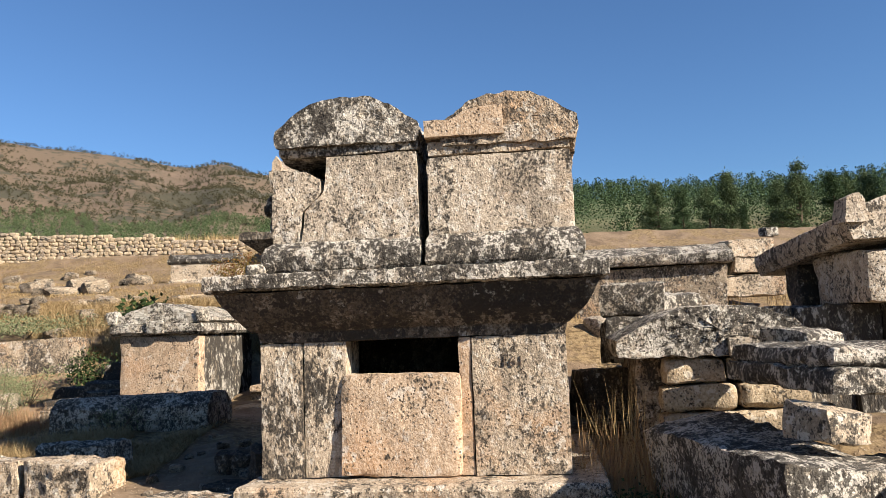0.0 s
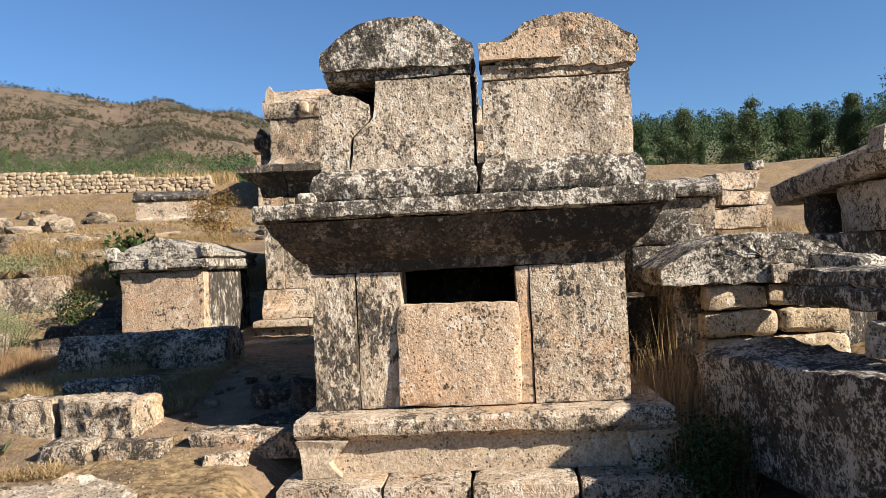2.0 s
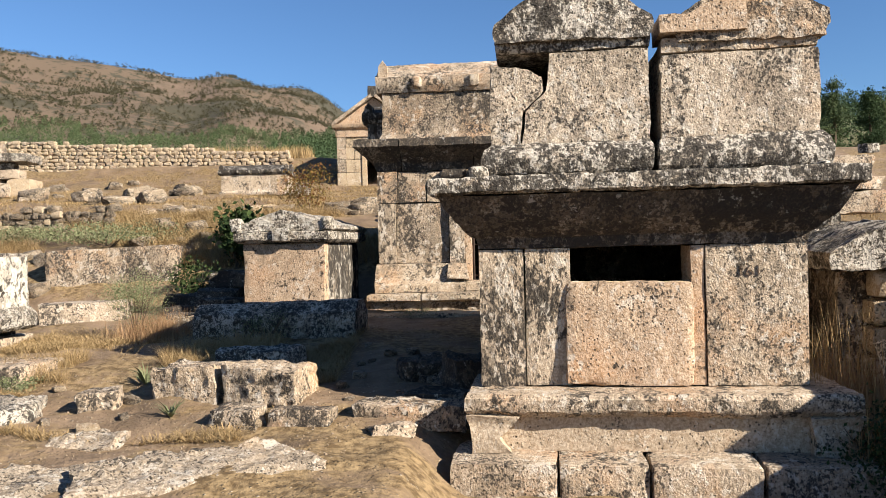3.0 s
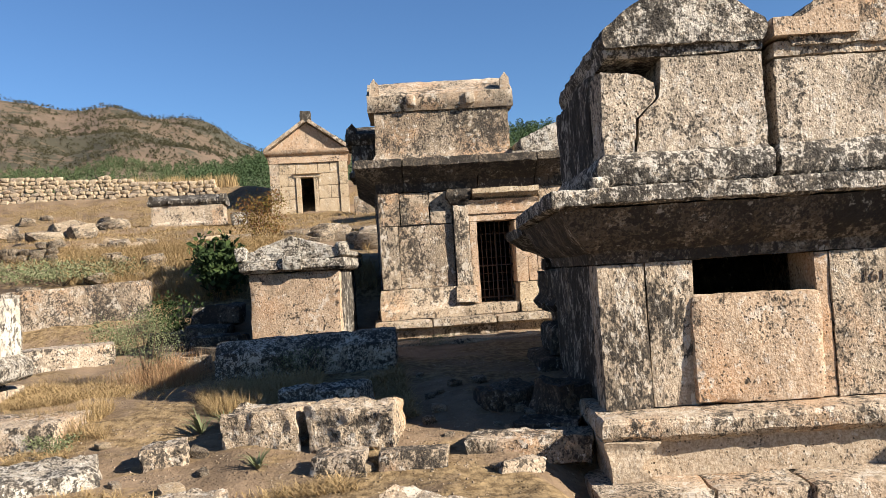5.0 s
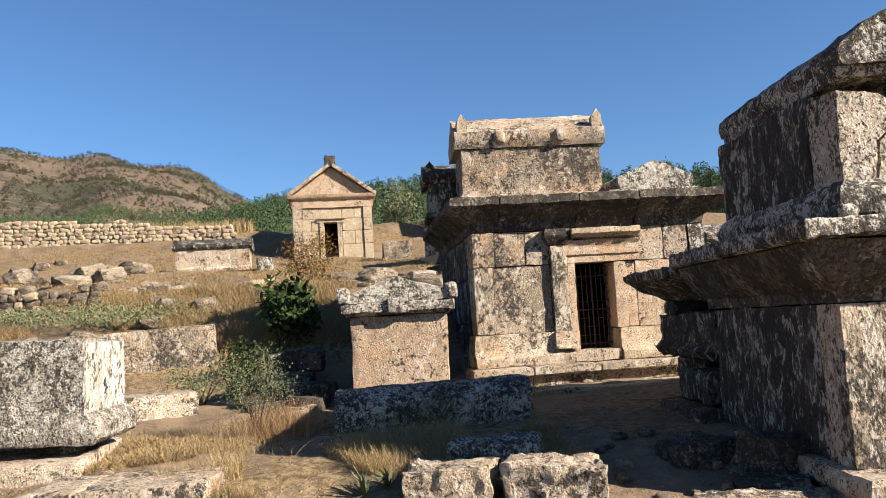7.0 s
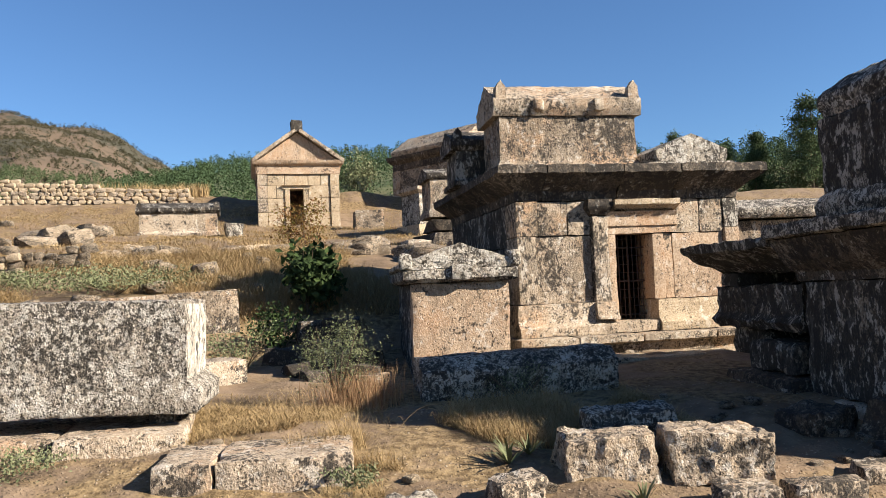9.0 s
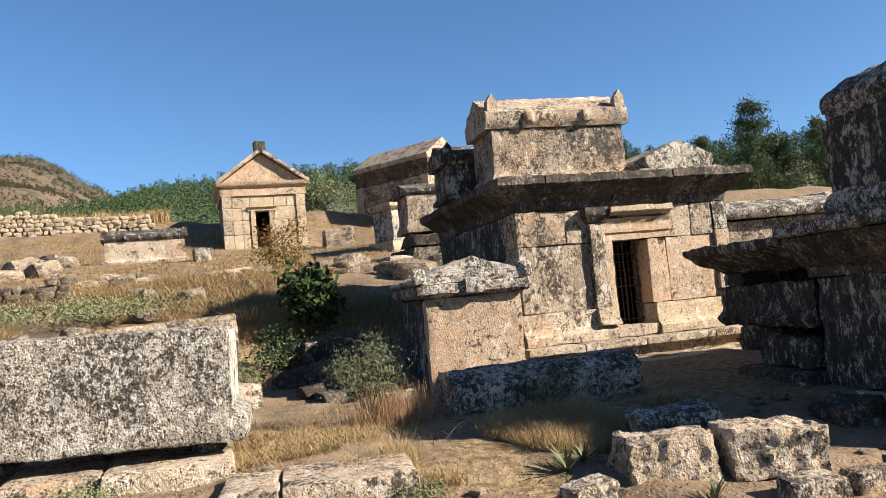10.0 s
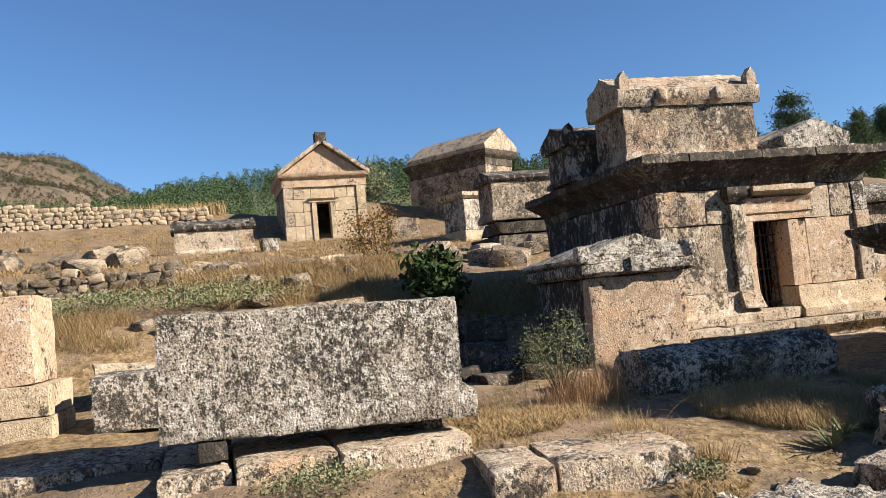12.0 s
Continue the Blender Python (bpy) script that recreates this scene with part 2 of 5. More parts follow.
# ---- geometry helpers ----
def vnoise(p, seed=0):
    """Smooth value noise, -1 to 1, for an array of points."""
    p = np.asarray(p, float)
    i = np.floor(p).astype(np.int64)
    f = p - i
    f = f * f * (3 - 2 * f)
    out = np.zeros(len(p))
    for dx in (0, 1):
        for dy in (0, 1):
            for dz in (0, 1):
                h = (i[:, 0] + dx) * 73856093 ^ (i[:, 1] + dy) * 19349663 ^ (i[:, 2] + dz) * 83492791 ^ (seed * 2654435761 & 0x7FFFFFFF)
                h = (h ^ (h >> 13)) * 1274126177 & 0x7FFFFFFF
                h = (h ^ (h >> 16)) & 0xFFFF
                w = (f[:, 0] if dx else 1 - f[:, 0]) * (f[:, 1] if dy else 1 - f[:, 1]) * (f[:, 2] if dz else 1 - f[:, 2])
                out += w * (h / 32767.5 - 1)
    return out


def rough(v, amp, freq=3.0, seed=0):
    """Weathering: moves points by noise at three scales."""
    if amp <= 0:
        return v
    d = np.zeros_like(v)
    for k in range(3):
        for o, (fr, am) in enumerate(((freq, 0.55), (freq * 2.7, 0.6), (freq * 7.1, 0.55))):
            d[:, k] += am * vnoise(v * fr + 11.3 * k, seed + 7 * o)
    return v + d * amp


SEED = [1]


def finish(patches, amp=0.012, freq=3.0, chip=0.0):
    """Patches (corner points and divisions) welded into one weathered shell."""
    SEED[0] += 1
    pts, quads, n0 = [], [], 0
    for a, b, c, d, n, m in patches:
        a, b, c, d = (np.array(q, float) for q in (a, b, c, d))
        s, t = np.meshgrid(np.linspace(0, 1, n + 1), np.linspace(0, 1, m + 1), indexing="ij")
        s, t = s.reshape(-1, 1), t.reshape(-1, 1)
        pts.append(a * (1 - s) * (1 - t) + b * s * (1 - t) + c * s * t + d * (1 - s) * t)
        i, j = np.meshgrid(np.arange(n), np.arange(m), indexing="ij")
        k = (n0 + i * (m + 1) + j).ravel()
        quads.append(np.stack([k, k + m + 1, k + m + 2, k + 1], 1))
        n0 += (n + 1) * (m + 1)
    v, q = np.concatenate(pts), np.concatenate(quads)
    _, first, inv = np.unique(np.round(v, 4), axis=0, return_index=True, return_inverse=True)
    v, q = v[first], inv.reshape(-1)[q]
    if chip > 0:
        c0 = (v.max(0) + v.min(0)) / 2
        h = (v.max(0) - v.min(0)) / 2
        e = np.maximum(np.abs(v - c0) - (h - chip), 0) / chip
        ln = np.linalg.norm(e, axis=1, keepdims=True)
        over = np.where(ln > 1, 1 - 1 / np.maximum(ln, 1e-6), 0)
        wear = 0.75 + 0.9 * np.maximum(vnoise(v * 4, SEED[0] + 91), -0.4)
        v = v - np.sign(v - c0) * e * chip * over * wear[:, None]
    v = rough(v, amp, freq, SEED[0])
    faces = []
    for f in q.tolist():
        g = [f[0]]
        for x in f[1:]:
            if x != g[-1] and x != g[0]:
                g.append(x)
        if len(g) > 2:
            faces.append(g)
    return v, faces


def div(a, b, seg):
    return max(1, int(math.ceil((Vector(b) - Vector(a)).length / seg)))


def quad(a, b, c, d, seg):
    return (a, b, c, d, max(div(a, b, seg), div(d, c, seg)), max(div(b, c, seg), div(a, d, seg)))


def rings(levels, seg=0.1, amp=0.012, freq=3.0, chip=0.0):
    """A stack of rectangles (x0, x1, y0, y1, z) from below upwards: blocks, cornices, plinths."""
    w = max(r[1] - r[0] for r in levels)
    d = max(r[3] - r[2] for r in levels)
    nx, ny = max(1, math.ceil(w / seg)), max(1, math.ceil(d / seg))
    out = []
    cor = [[(r[0], r[2], r[4]), (r[1], r[2], r[4]), (r[1], r[3], r[4]), (r[0], r[3], r[4])] for r in levels]
    for lo, hi in zip(cor, cor[1:]):
        nz = max(1, math.ceil(max((Vector(lo[k]) - Vector(hi[k])).length for k in range(4)) / seg))
        for k in range(4):
            j = (k + 1) % 4
            out.append((lo[k], lo[j], hi[j], hi[k], nx if k % 2 == 0 else ny, nz))
    a, b = cor[0], cor[-1]
    out.append((a[0], a[3], a[2], a[1], ny, nx))
    out.append((b[0], b[1], b[2], b[3], nx, ny))
    return finish(out, amp, freq, chip)


def block(x0, x1, y0, y1, z0, z1, seg=0.1, amp=0.012, chip=0.04, warp=0.0):
    """A block; warp: the part of its size by which each corner is broken out of square."""
    v, f = rings([(x0, x1, y0, y1, z0), (x0, x1, y0, y1, z1)], seg, amp, 3.0, chip)
    if warp:
        lo, hi = np.array([x0, y0, z0]), np.array([x1, y1, z1])
        r = np.random.default_rng(SEED[0])
        t = np.clip((v - lo) / (hi - lo), 0, 1)
        for c in range(8):
            b = [c & 1, c >> 1 & 1, c >> 2]
            wt = np.prod([t[:, k] if b[k] else 1 - t[:, k] for k in range(3)], axis=0)
            mv = r.uniform(0, warp, 3) * (hi - lo) * (1 - 2 * np.array(b)) * np.array([1, 1, 1.4 if b[2] else 0])
            v = v + wt[:, None] * mv
    return v, f


def prism(profile, y0, y1, seg=0.12, amp=0.012, freq=3.0):
    """A convex outline in x and z, counter-clockwise seen from -y, drawn from y0 to y1."""
    cx = sum(p[0] for p in profile) / len(profile)
    cz = sum(p[1] for p in profile) / len(profile)
    ny = max(1, math.ceil((y1 - y0) / seg))
    out = []
    for (ax, az), (bx, bz) in zip(profile, profile[1:] + profile[:1]):
        n = max(1, math.ceil(math.hypot(bx - ax, bz - az) / seg))
        m = max(4, math.ceil(math.hypot(ax - cx, az - cz) / seg))
        out.append(((ax, y0, az), (bx, y0, bz), (bx, y1, bz), (ax, y1, az), n, ny))
        out.append(((ax, y0, az), (cx, y0, cz), (cx, y0, cz), (bx, y0, bz), m, n))
        out.append(((ax, y1, az), (bx, y1, bz), (cx, y1, cz), (cx, y1, cz), n, m))
    return finish(out, amp, freq)


def turned(geo, m):
    v, f = geo
    a = np.array(m)
    return v @ a[:3, :3].T + a[:3, 3], f


def joined(*geos):
    vs, fs, n = [], [], 0
    for v, f in geos:
        vs.append(np.asarray(v))
        fs.extend([[i + n for i in g] for g in f])
        n += len(v)
    return np.concatenate(vs), fs


def mesh_of(name, geo, material, smooth=True, tidy=True):
    me = bpy.data.meshes.new(name)
    me.from_pydata([tuple(p) for p in np.asarray(geo[0]).tolist()], [], geo[1])
    if tidy:
        bm = bmesh.new()
        bm.from_mesh(me)
        bmesh.ops.recalc_face_normals(bm, faces=bm.faces)
        bm.to_mesh(me)
        bm.free()
    me.materials.append(material)
    if smooth:
        me.polygons.foreach_set("use_smooth", [True] * len(me.polygons))
        me.set_sharp_from_angle(angle=radians(38))
    return me


def part(name, geo, material, parent=None, label="", smooth=True, tidy=True):
    ob = new(name, mesh_of(name, geo, material, smooth, tidy))
    if parent is not None:
        ob.parent = parent
    if label:
        ob["label"] = label
    return ob


def thing(name, m, label, category, group="", kind=""):
    ob = new(name)
    ob.matrix_world = m
    ob.empty_display_size = 0.1
    return tagged(ob, label, category, group, kind)


def single(name, geo, material, m, label, category, group="", kind=""):
    ob = part(name, geo, material)
    ob.matrix_world = m
    return tagged(ob, label, category, group, kind)


# ---- ground ----
GY = [-80, 5.5, 7, 8.2, 9.2, 10.5, 12.3, 13.4, 14.7, 15.6, 19, 24, 29, 33.5, 37.1, 37.9, 46, 60, 90]
GZ = [-0.2, -0.18, -0.10, 0.05, 0.18, 0.25, 0.32, 0.40, 0.55, 1.25, 2.0, 2.75, 3.45, 4.0, 5.3, 5.95, 6.2, 6.5, 7.0]


def lerp_smooth(y, ys, zs):
    return np.interp(y - 0.35, ys, zs) * 0.5 + np.interp(y + 0.35, ys, zs) * 0.5


def hill_height(x, y):
    """Hills far off, by bearing and distance from the walk."""
    az = np.degrees(np.arctan2(x, y))
    r = np.hypot(x, y)
    left = np.interp(az, [-60, -36, -30, -26.7, -22.8, -21, -19.2, -18.2, -16.2, -15.2, -13.7, -12, -11, -9.2, -7.4, -5.1, -3, 0], [12.8, 12.8, 12.7, 12.5, 12.35, 12.3, 11.9, 11.6, 12.4, 12.4, 11.85, 11.65, 11.7, 11.1, 9.8, 8.6, 7, 5])
    pine = np.interp(az, [-30, -14, -10, -5, -1, 4, 9, 13.5, 17, 21, 28, 40, 60], [3, 4.5, 5.4, 6.8, 7.3, 7.8, 8.2, 8.0, 7.5, 7.2, 6.8, 6.8, 7])
    hl = np.tan(np.radians(left)) * 620 * np.clip((r - 170) / 450, 0, 1) ** 1.15
    hp = np.tan(np.radians(pine)) * 260 * np.clip((r - 75) / 185, 0, 1) ** 0.9
    p = np.stack([x * 0.008, y * 0.008, 0 * x], 1)
    rel = vnoise(p, 5) * 9 + vnoise(p * 3, 6) * 6 - np.abs(vnoise(p * 5, 8)) * 7 + vnoise(p * 11, 7) * 2.2
    hl = hl + rel * np.clip((r - 250) / 200, 0, 0.9) * np.clip((760 - r) / 300, 0.3, 1)
    hp = hp + rel * 0.25 * np.clip((r - 120) / 120, 0, 1)
    return np.maximum(hl, hp)


def ground_z(x, y):
    x, y = np.atleast_1d(np.asarray(x, float)), np.atleast_1d(np.asarray(y, float))
    z = lerp_smooth(y, GY, GZ)
    right = np.clip((x - 1.3) / 3, 0, 1) * np.clip((y - 3) / 3, 0, 1) * np.clip((16 - y) / 8, 0, 1) * 0.35
    front = -0.42 * np.clip((x + 2.25) / 0.5, 0, 1) * np.clip((y - 4.3) / 0.9, 0, 1) * np.clip((7.5 - y) / 1.0, 0, 1)
    p = np.stack([x, y, 0 * x], 1)
    near = np.clip((90 - y) / 40, 0, 1)
    bumps = 0.06 * vnoise(p * 0.9, 3) + 0.03 * vnoise(p * 2.7, 4) + 0.016 * vnoise(p * 7, 9)
    slope_b = 0.14 * vnoise(p * 0.5, 12) * np.clip((y - 13) / 5, 0, 1)
    return z + right + front + (bumps + slope_b) * near + hill_height(x, y) * np.clip((y - 60) / 40, 0, 1)


def gz(x, y):
    return float(ground_z(x, y)[0])


def axis_steps(a, b, step, lo, hi, grow):
    out = list(np.arange(a, b, step))
    s, q = step, b
    while q < hi:
        out.append(q)
        s = min(s * grow, 14)
        q += s
    out.append(hi)
    s, q = step, a
    pre = []
    while q > lo:
        s = min(s * grow, 14)
        q -= s
        pre.append(max(q, lo))
    return np.array(pre[::-1] + out)


def build_ground():
    xs = axis_steps(-12, 4, 0.11, -900, 900, 1.07)
    ys = axis_steps(2.0, 20, 0.11, -60, 1100, 1.06)
    X, Y = np.meshgrid(xs, ys, indexing="ij")
    Z = ground_z(X.ravel(), Y.ravel())
    v = np.stack([X.ravel(), Y.ravel(), Z], 1)
    n, m = len(xs), len(ys)
    i, j = np.meshgrid(np.arange(n - 1), np.arange(m - 1), indexing="ij")
    k = (i * m + j).ravel()
    q = np.stack([k, k + m, k + m + 1, k + 1], 1)
    ob = part("ground", (v, q.tolist()), M_GROUND, tidy=False)
    tagged(ob, "dry earth hillside with straw and distant scrub hills", "ground", kind="structure")


build_ground()


# ---- plants: helpers ----
RNG = np.random.default_rng(4)


def blades(pos, length, width, lean, seed=0, bend=0.5):
    """Thin bent grass blades rooted at pos: length and lean (degrees from upright) are ranges."""
    r = np.random.default_rng(seed)
    n = len(pos)
    pos = np.asarray(pos, float)
    L = r.uniform(*length, n)[:, None]
    a = r.uniform(0, 2 * np.pi, n)
    th = np.radians(r.uniform(*lean, n))[:, None]
    d = np.stack([np.cos(a), np.sin(a), 0 * a], 1)
    side = np.stack([-np.sin(a), np.cos(a), 0 * a], 1) * width * r.uniform(0.6, 1.3, n)[:, None]
    up = np.array([0, 0, 1.0])
    p1 = pos + L * 0.55 * (np.sin(th * 0.7) * d + np.cos(th * 0.7) * up)
    th2 = np.minimum(th * (1 + bend), np.radians(100))
    p2 = p1 + L * 0.45 * (np.sin(th2) * d + np.cos(th2) * up)
    v = np.stack([pos - side / 2, pos + side / 2, p1 + side * 0.35, p1 - side * 0.35, p2], 1).reshape(-1, 3)
    k = np.arange(n)[:, None] * 5
    f = np.concatenate([k + [0, 1, 2, 3]]).tolist() + (k + [3, 2, 4]).tolist()
    return v, f


def cards(pos, size, seed=0, aspect=0.55):
    """Small pointed leaves at pos, each turned at random."""
    r = np.random.default_rng(seed)
    n = len(pos)
    pos = np.asarray(pos, float)
    a = r.normal(size=(n, 3))
    a /= np.linalg.norm(a, axis=1, keepdims=True)
    b = np.cross(a, r.normal(size=(n, 3)))
    b /= np.linalg.norm(b, axis=1, keepdims=True)
    c = np.cross(a, b)
    s = r.uniform(*size, n)[:, None]
    v = np.stack([pos - a * s / 2, pos + b * s * aspect / 2 + c * s * 0.08, pos + a * s / 2, pos - b * s * aspect / 2 + c * s * 0.08], 1).reshape(-1, 3)
    k = np.arange(n)[:, None] * 4
    return v, (k + [0, 1, 2, 3]).tolist()


def stick(a, b, r0, r1, n=5):
    a, b = np.array(a, float), np.array(b, float)
    d = (b - a) / max(np.linalg.norm(b - a), 1e-6)
    s = np.cross(d, [0.3, 0.9, 0.2])
    s /= np.linalg.norm(s)
    t = np.cross(d, s)
    an = np.arange(n) * 2 * np.pi / n
    ring = np.cos(an)[:, None] * s + np.sin(an)[:, None] * t
    v = np.concatenate([a + ring * r0, b + ring * r1])
    return v, [[i, (i + 1) % n, n + (i + 1) % n, n + i] for i in range(n)]


def tube(pts, r, n=4):
    pts = np.array(pts, float)
    d = np.gradient(pts, axis=0)
    s = np.cross(d, [0.3, 0.9, 0.2])
    s /= np.linalg.norm(s, axis=1, keepdims=True)
    t = np.cross(d, s)
    t /= np.linalg.norm(t, axis=1, keepdims=True)
    an = np.arange(n) * 2 * np.pi / n
    v = (pts[:, None] + r * (np.cos(an)[None, :, None] * s[:, None] + np.sin(an)[None, :, None] * t[:, None])).reshape(-1, 3)
    return v, [[k * n + i, k * n + (i + 1) % n, (k + 1) * n + (i + 1) % n, (k + 1) * n + i] for k in range(len(pts) - 1) for i in range(n)]


def on_ground(x, y, dz=0.0):
    return np.stack([x, y, ground_z(x, y) + dz], 1)


def scatter(n, x0, x1, y0, y1, seed, patch=0.0, freq=1.2):
    """Points on the ground in a rectangle, gathered in patches."""
    r = np.random.default_rng(seed)
    x, y = r.uniform(x0, x1, n * 3), r.uniform(y0, y1, n * 3)
    k = vnoise(np.stack([x * freq, y * freq, 0 * x], 1), seed + 50) + 0.35 * vnoise(np.stack([x * freq * 3, y * freq * 3, 0 * x], 1), seed + 51)
    keep = np.nonzero(k > patch)[0][:n]
    return on_ground(x[keep], y[keep])


# ---- tomb with twin sarcophagi ----
PA = pose(-1.60, 6.88, 0, 0, 0, -7.3)


def chest(x0, x1, y0, y1, z0, z1, lip=0.05, seg=0.07):
    """A stone chest, flared at the foot."""
    h = z1 - z0
    lv = [(x0 - lip, x1 + lip, y0 - lip, y1 + lip, z0), (x0 - lip, x1 + lip, y0 - lip, y1 + lip, z0 + 0.14 * h),
          (x0 + 0.02, x1 - 0.02, y0 + 0.02, y1 - 0.02, z0 + 0.24 * h), (x0 + 0.03, x1 - 0.03, y0 + 0.03, y1 - 0.03, z1)]
    return rings(lv, seg, 0.012, 4.0, 0.035)


def gable_lid(x0, x1, y0, y1, z0, eave, peak, seg=0.08, amp=0.018):
    """A lid whose ridge runs along y, its gable worn to a blunt arch."""
    mid, w = (x0 + x1) / 2, x1 - x0
    return prism([(x0 + 0.03, z0), (x1 - 0.03, z0), (x1, z0 + eave * 0.5), (x1 - 0.01, z0 + eave), (x1 - 0.20 * w, z0 + eave + (peak - eave) * 0.62),
                  (mid + 0.17 * w, z0 + eave + (peak - eave) * 0.93), (mid, z0 + peak), (mid - 0.15 * w, z0 + eave + (peak - eave) * 0.95),
                  (x0 + 0.20 * w, z0 + eave + (peak - eave) * 0.66), (x0 + 0.01, z0 + eave), (x0, z0 + eave * 0.5)], y0, y1, seg, amp, 4.0)


def sharp_lid(x0, x1, y0, y1, z0, eave, peak, seg=0.09, amp=0.014):
    mid = (x0 + x1) / 2
    return prism([(x0 + 0.06, z0), (x1 - 0.06, z0), (x1, z0 + eave * 0.45), (x1, z0 + eave), (mid, z0 + peak), (x0, z0 + eave), (x0, z0 + eave * 0.45)], y0, y1, seg, amp, 4.0)


tomb_a = thing("house_tomb", PA, "weathered travertine house tomb with flared cornice and sealed slot", "tomb")
step_cuts = (-0.22, 0.62, 1.30, 2.12, 3.0)
for a, b in zip(step_cuts, step_cuts[1:]):
    part("step_slab", block(a + 0.006, b - 0.006, -0.62 - 0.03 * (a > 1), 0.3, -0.75, -0.285, 0.07, 0.014, 0.045), M_CREAM, tomb_a)
part("footing", block(-0.16, 2.98, 0.32, 4.5, -0.7, -0.30, 0.12, 0.02, 0.06), M_MIXED, tomb_a)
part("plinth", rings([(0.0, 2.85, -0.22, 4.4, -0.29), (0.0, 2.85, -0.24, 4.4, 0.0)], 0.09, 0.010, 4, 0.02), M_CLEAN, tomb_a)
for a, b in ((-0.06, 0.26), (2.56, 2.90)):
    part("plinth_foot", rings([(a, b, -0.35, 0.2, -0.285), (a, b - 0.10, -0.36, 0.2, -0.16), (a - 0.02, b + 0.02, -0.33, 0.2, -0.05), (a - 0.04, b + 0.08, -0.36, 0.2, 0.02)], 0.06, 0.012, 4, 0.03), M_CLEAN, tomb_a)
part("plinth_moulding", rings([(-0.08, 2.90, -0.30, 4.4, 0.005), (-0.11, 2.92, -0.36, 4.4, 0.06), (-0.11, 2.92, -0.37, 4.4, 0.15), (-0.09, 2.90, -0.34, 4.4, 0.19)], 0.06, 0.013, 5, 0.03), M_CREAM, tomb_a)
part("front_slab", block(0.0, 0.379, 0.0, 0.34, 0.195, 1.345, 0.05, 0.005, 0.016), M_STREAK, tomb_a)
part("front_slab", block(0.384, 0.76, 0.006, 0.5, 0.195, 1.345, 0.05, 0.005, 0.016), M_STREAK, tomb_a)
# side away from the sun: black lichen plus shade in the colour
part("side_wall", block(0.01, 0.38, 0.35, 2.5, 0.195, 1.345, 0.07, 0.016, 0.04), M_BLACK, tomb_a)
part("door_jamb", block(1.73, 1.841, 0.012, 0.5, 0.195, 1.345, 0.05, 0.005, 0.014), M_ORANGE, tomb_a, "orange stone door jamb")
numbered = part("front_slab", block(1.846, 2.64, 0.0, 0.5, 0.195, 1.345, 0.05, 0.004, 0.016), M_CREAM, tomb_a)
part("side_wall", block(2.2, 2.63, 0.51, 2.5, 0.195, 1.345, 0.1, 0.015, 0.05), M_MIXED, tomb_a)
part("back_wall", block(0.39, 2.19, 2.1, 2.5, 0.195, 1.345, 0.15, 0.01, 0.04), M_DARK, tomb_a)
part("sealing_slab", turned(block(-0.515, 0.515, -0.07, 0.10, 0.0, 0.855, 0.045, 0.012, 0.05), pose(1.225, 0.0, 0.20, -3, 1.0, 0)), M_ORANGE, tomb_a, "pinkish stone slab that closes the slot")
# flared underside below the lip: its shade is partly in the stone colour
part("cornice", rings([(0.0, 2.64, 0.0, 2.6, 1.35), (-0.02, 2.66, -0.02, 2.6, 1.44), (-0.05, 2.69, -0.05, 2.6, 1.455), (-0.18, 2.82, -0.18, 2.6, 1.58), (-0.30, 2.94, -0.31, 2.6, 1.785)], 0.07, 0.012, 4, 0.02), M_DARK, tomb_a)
part("cornice_lip", rings([(-0.33, 2.97, -0.34, 2.6, 1.79), (-0.37, 3.00, -0.37, 2.6, 1.81), (-0.37, 3.00, -0.37, 2.6, 1.915), (-0.36, 2.99, -0.36, 2.6, 1.93)], 0.045, 0.014, 6, 0.015), M_LICHEN, tomb_a)
# rear stones: lichen and crust colours darkened to stand for the shade here
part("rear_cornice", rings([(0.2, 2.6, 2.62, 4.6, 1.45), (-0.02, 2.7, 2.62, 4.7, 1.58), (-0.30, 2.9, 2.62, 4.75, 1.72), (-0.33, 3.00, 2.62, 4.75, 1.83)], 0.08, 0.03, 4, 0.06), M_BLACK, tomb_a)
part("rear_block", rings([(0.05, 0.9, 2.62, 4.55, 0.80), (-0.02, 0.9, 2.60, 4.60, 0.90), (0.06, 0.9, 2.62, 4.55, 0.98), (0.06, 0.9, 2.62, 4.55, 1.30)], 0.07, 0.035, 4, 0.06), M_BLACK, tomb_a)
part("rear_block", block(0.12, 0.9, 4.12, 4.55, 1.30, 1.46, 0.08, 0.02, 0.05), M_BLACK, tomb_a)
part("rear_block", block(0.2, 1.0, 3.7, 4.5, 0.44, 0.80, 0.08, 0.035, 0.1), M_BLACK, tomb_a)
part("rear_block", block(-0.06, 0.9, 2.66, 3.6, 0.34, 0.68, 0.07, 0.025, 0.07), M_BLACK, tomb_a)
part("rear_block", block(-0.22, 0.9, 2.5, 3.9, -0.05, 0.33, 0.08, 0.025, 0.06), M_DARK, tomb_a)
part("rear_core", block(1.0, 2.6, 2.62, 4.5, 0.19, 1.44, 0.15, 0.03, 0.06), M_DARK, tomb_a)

# the painted tomb number, cut from the built-in font
num = bpy.data.curves.new("number", "FONT")
num.body, num.size, num.align_x, num.extrude, num.offset = "161", 0.135, "CENTER", 0.005, -0.004
tmp = new("number_source", num)
num_mesh = bpy.data.meshes.new_from_object(tmp.evaluated_get(bpy.context.evaluated_depsgraph_get()))
bpy.data.objects.remove(tmp)
num_mesh.materials.clear()
num_mesh.materials.append(M_PAINT)
number = new("painted_number", num_mesh)
number.parent = numbered
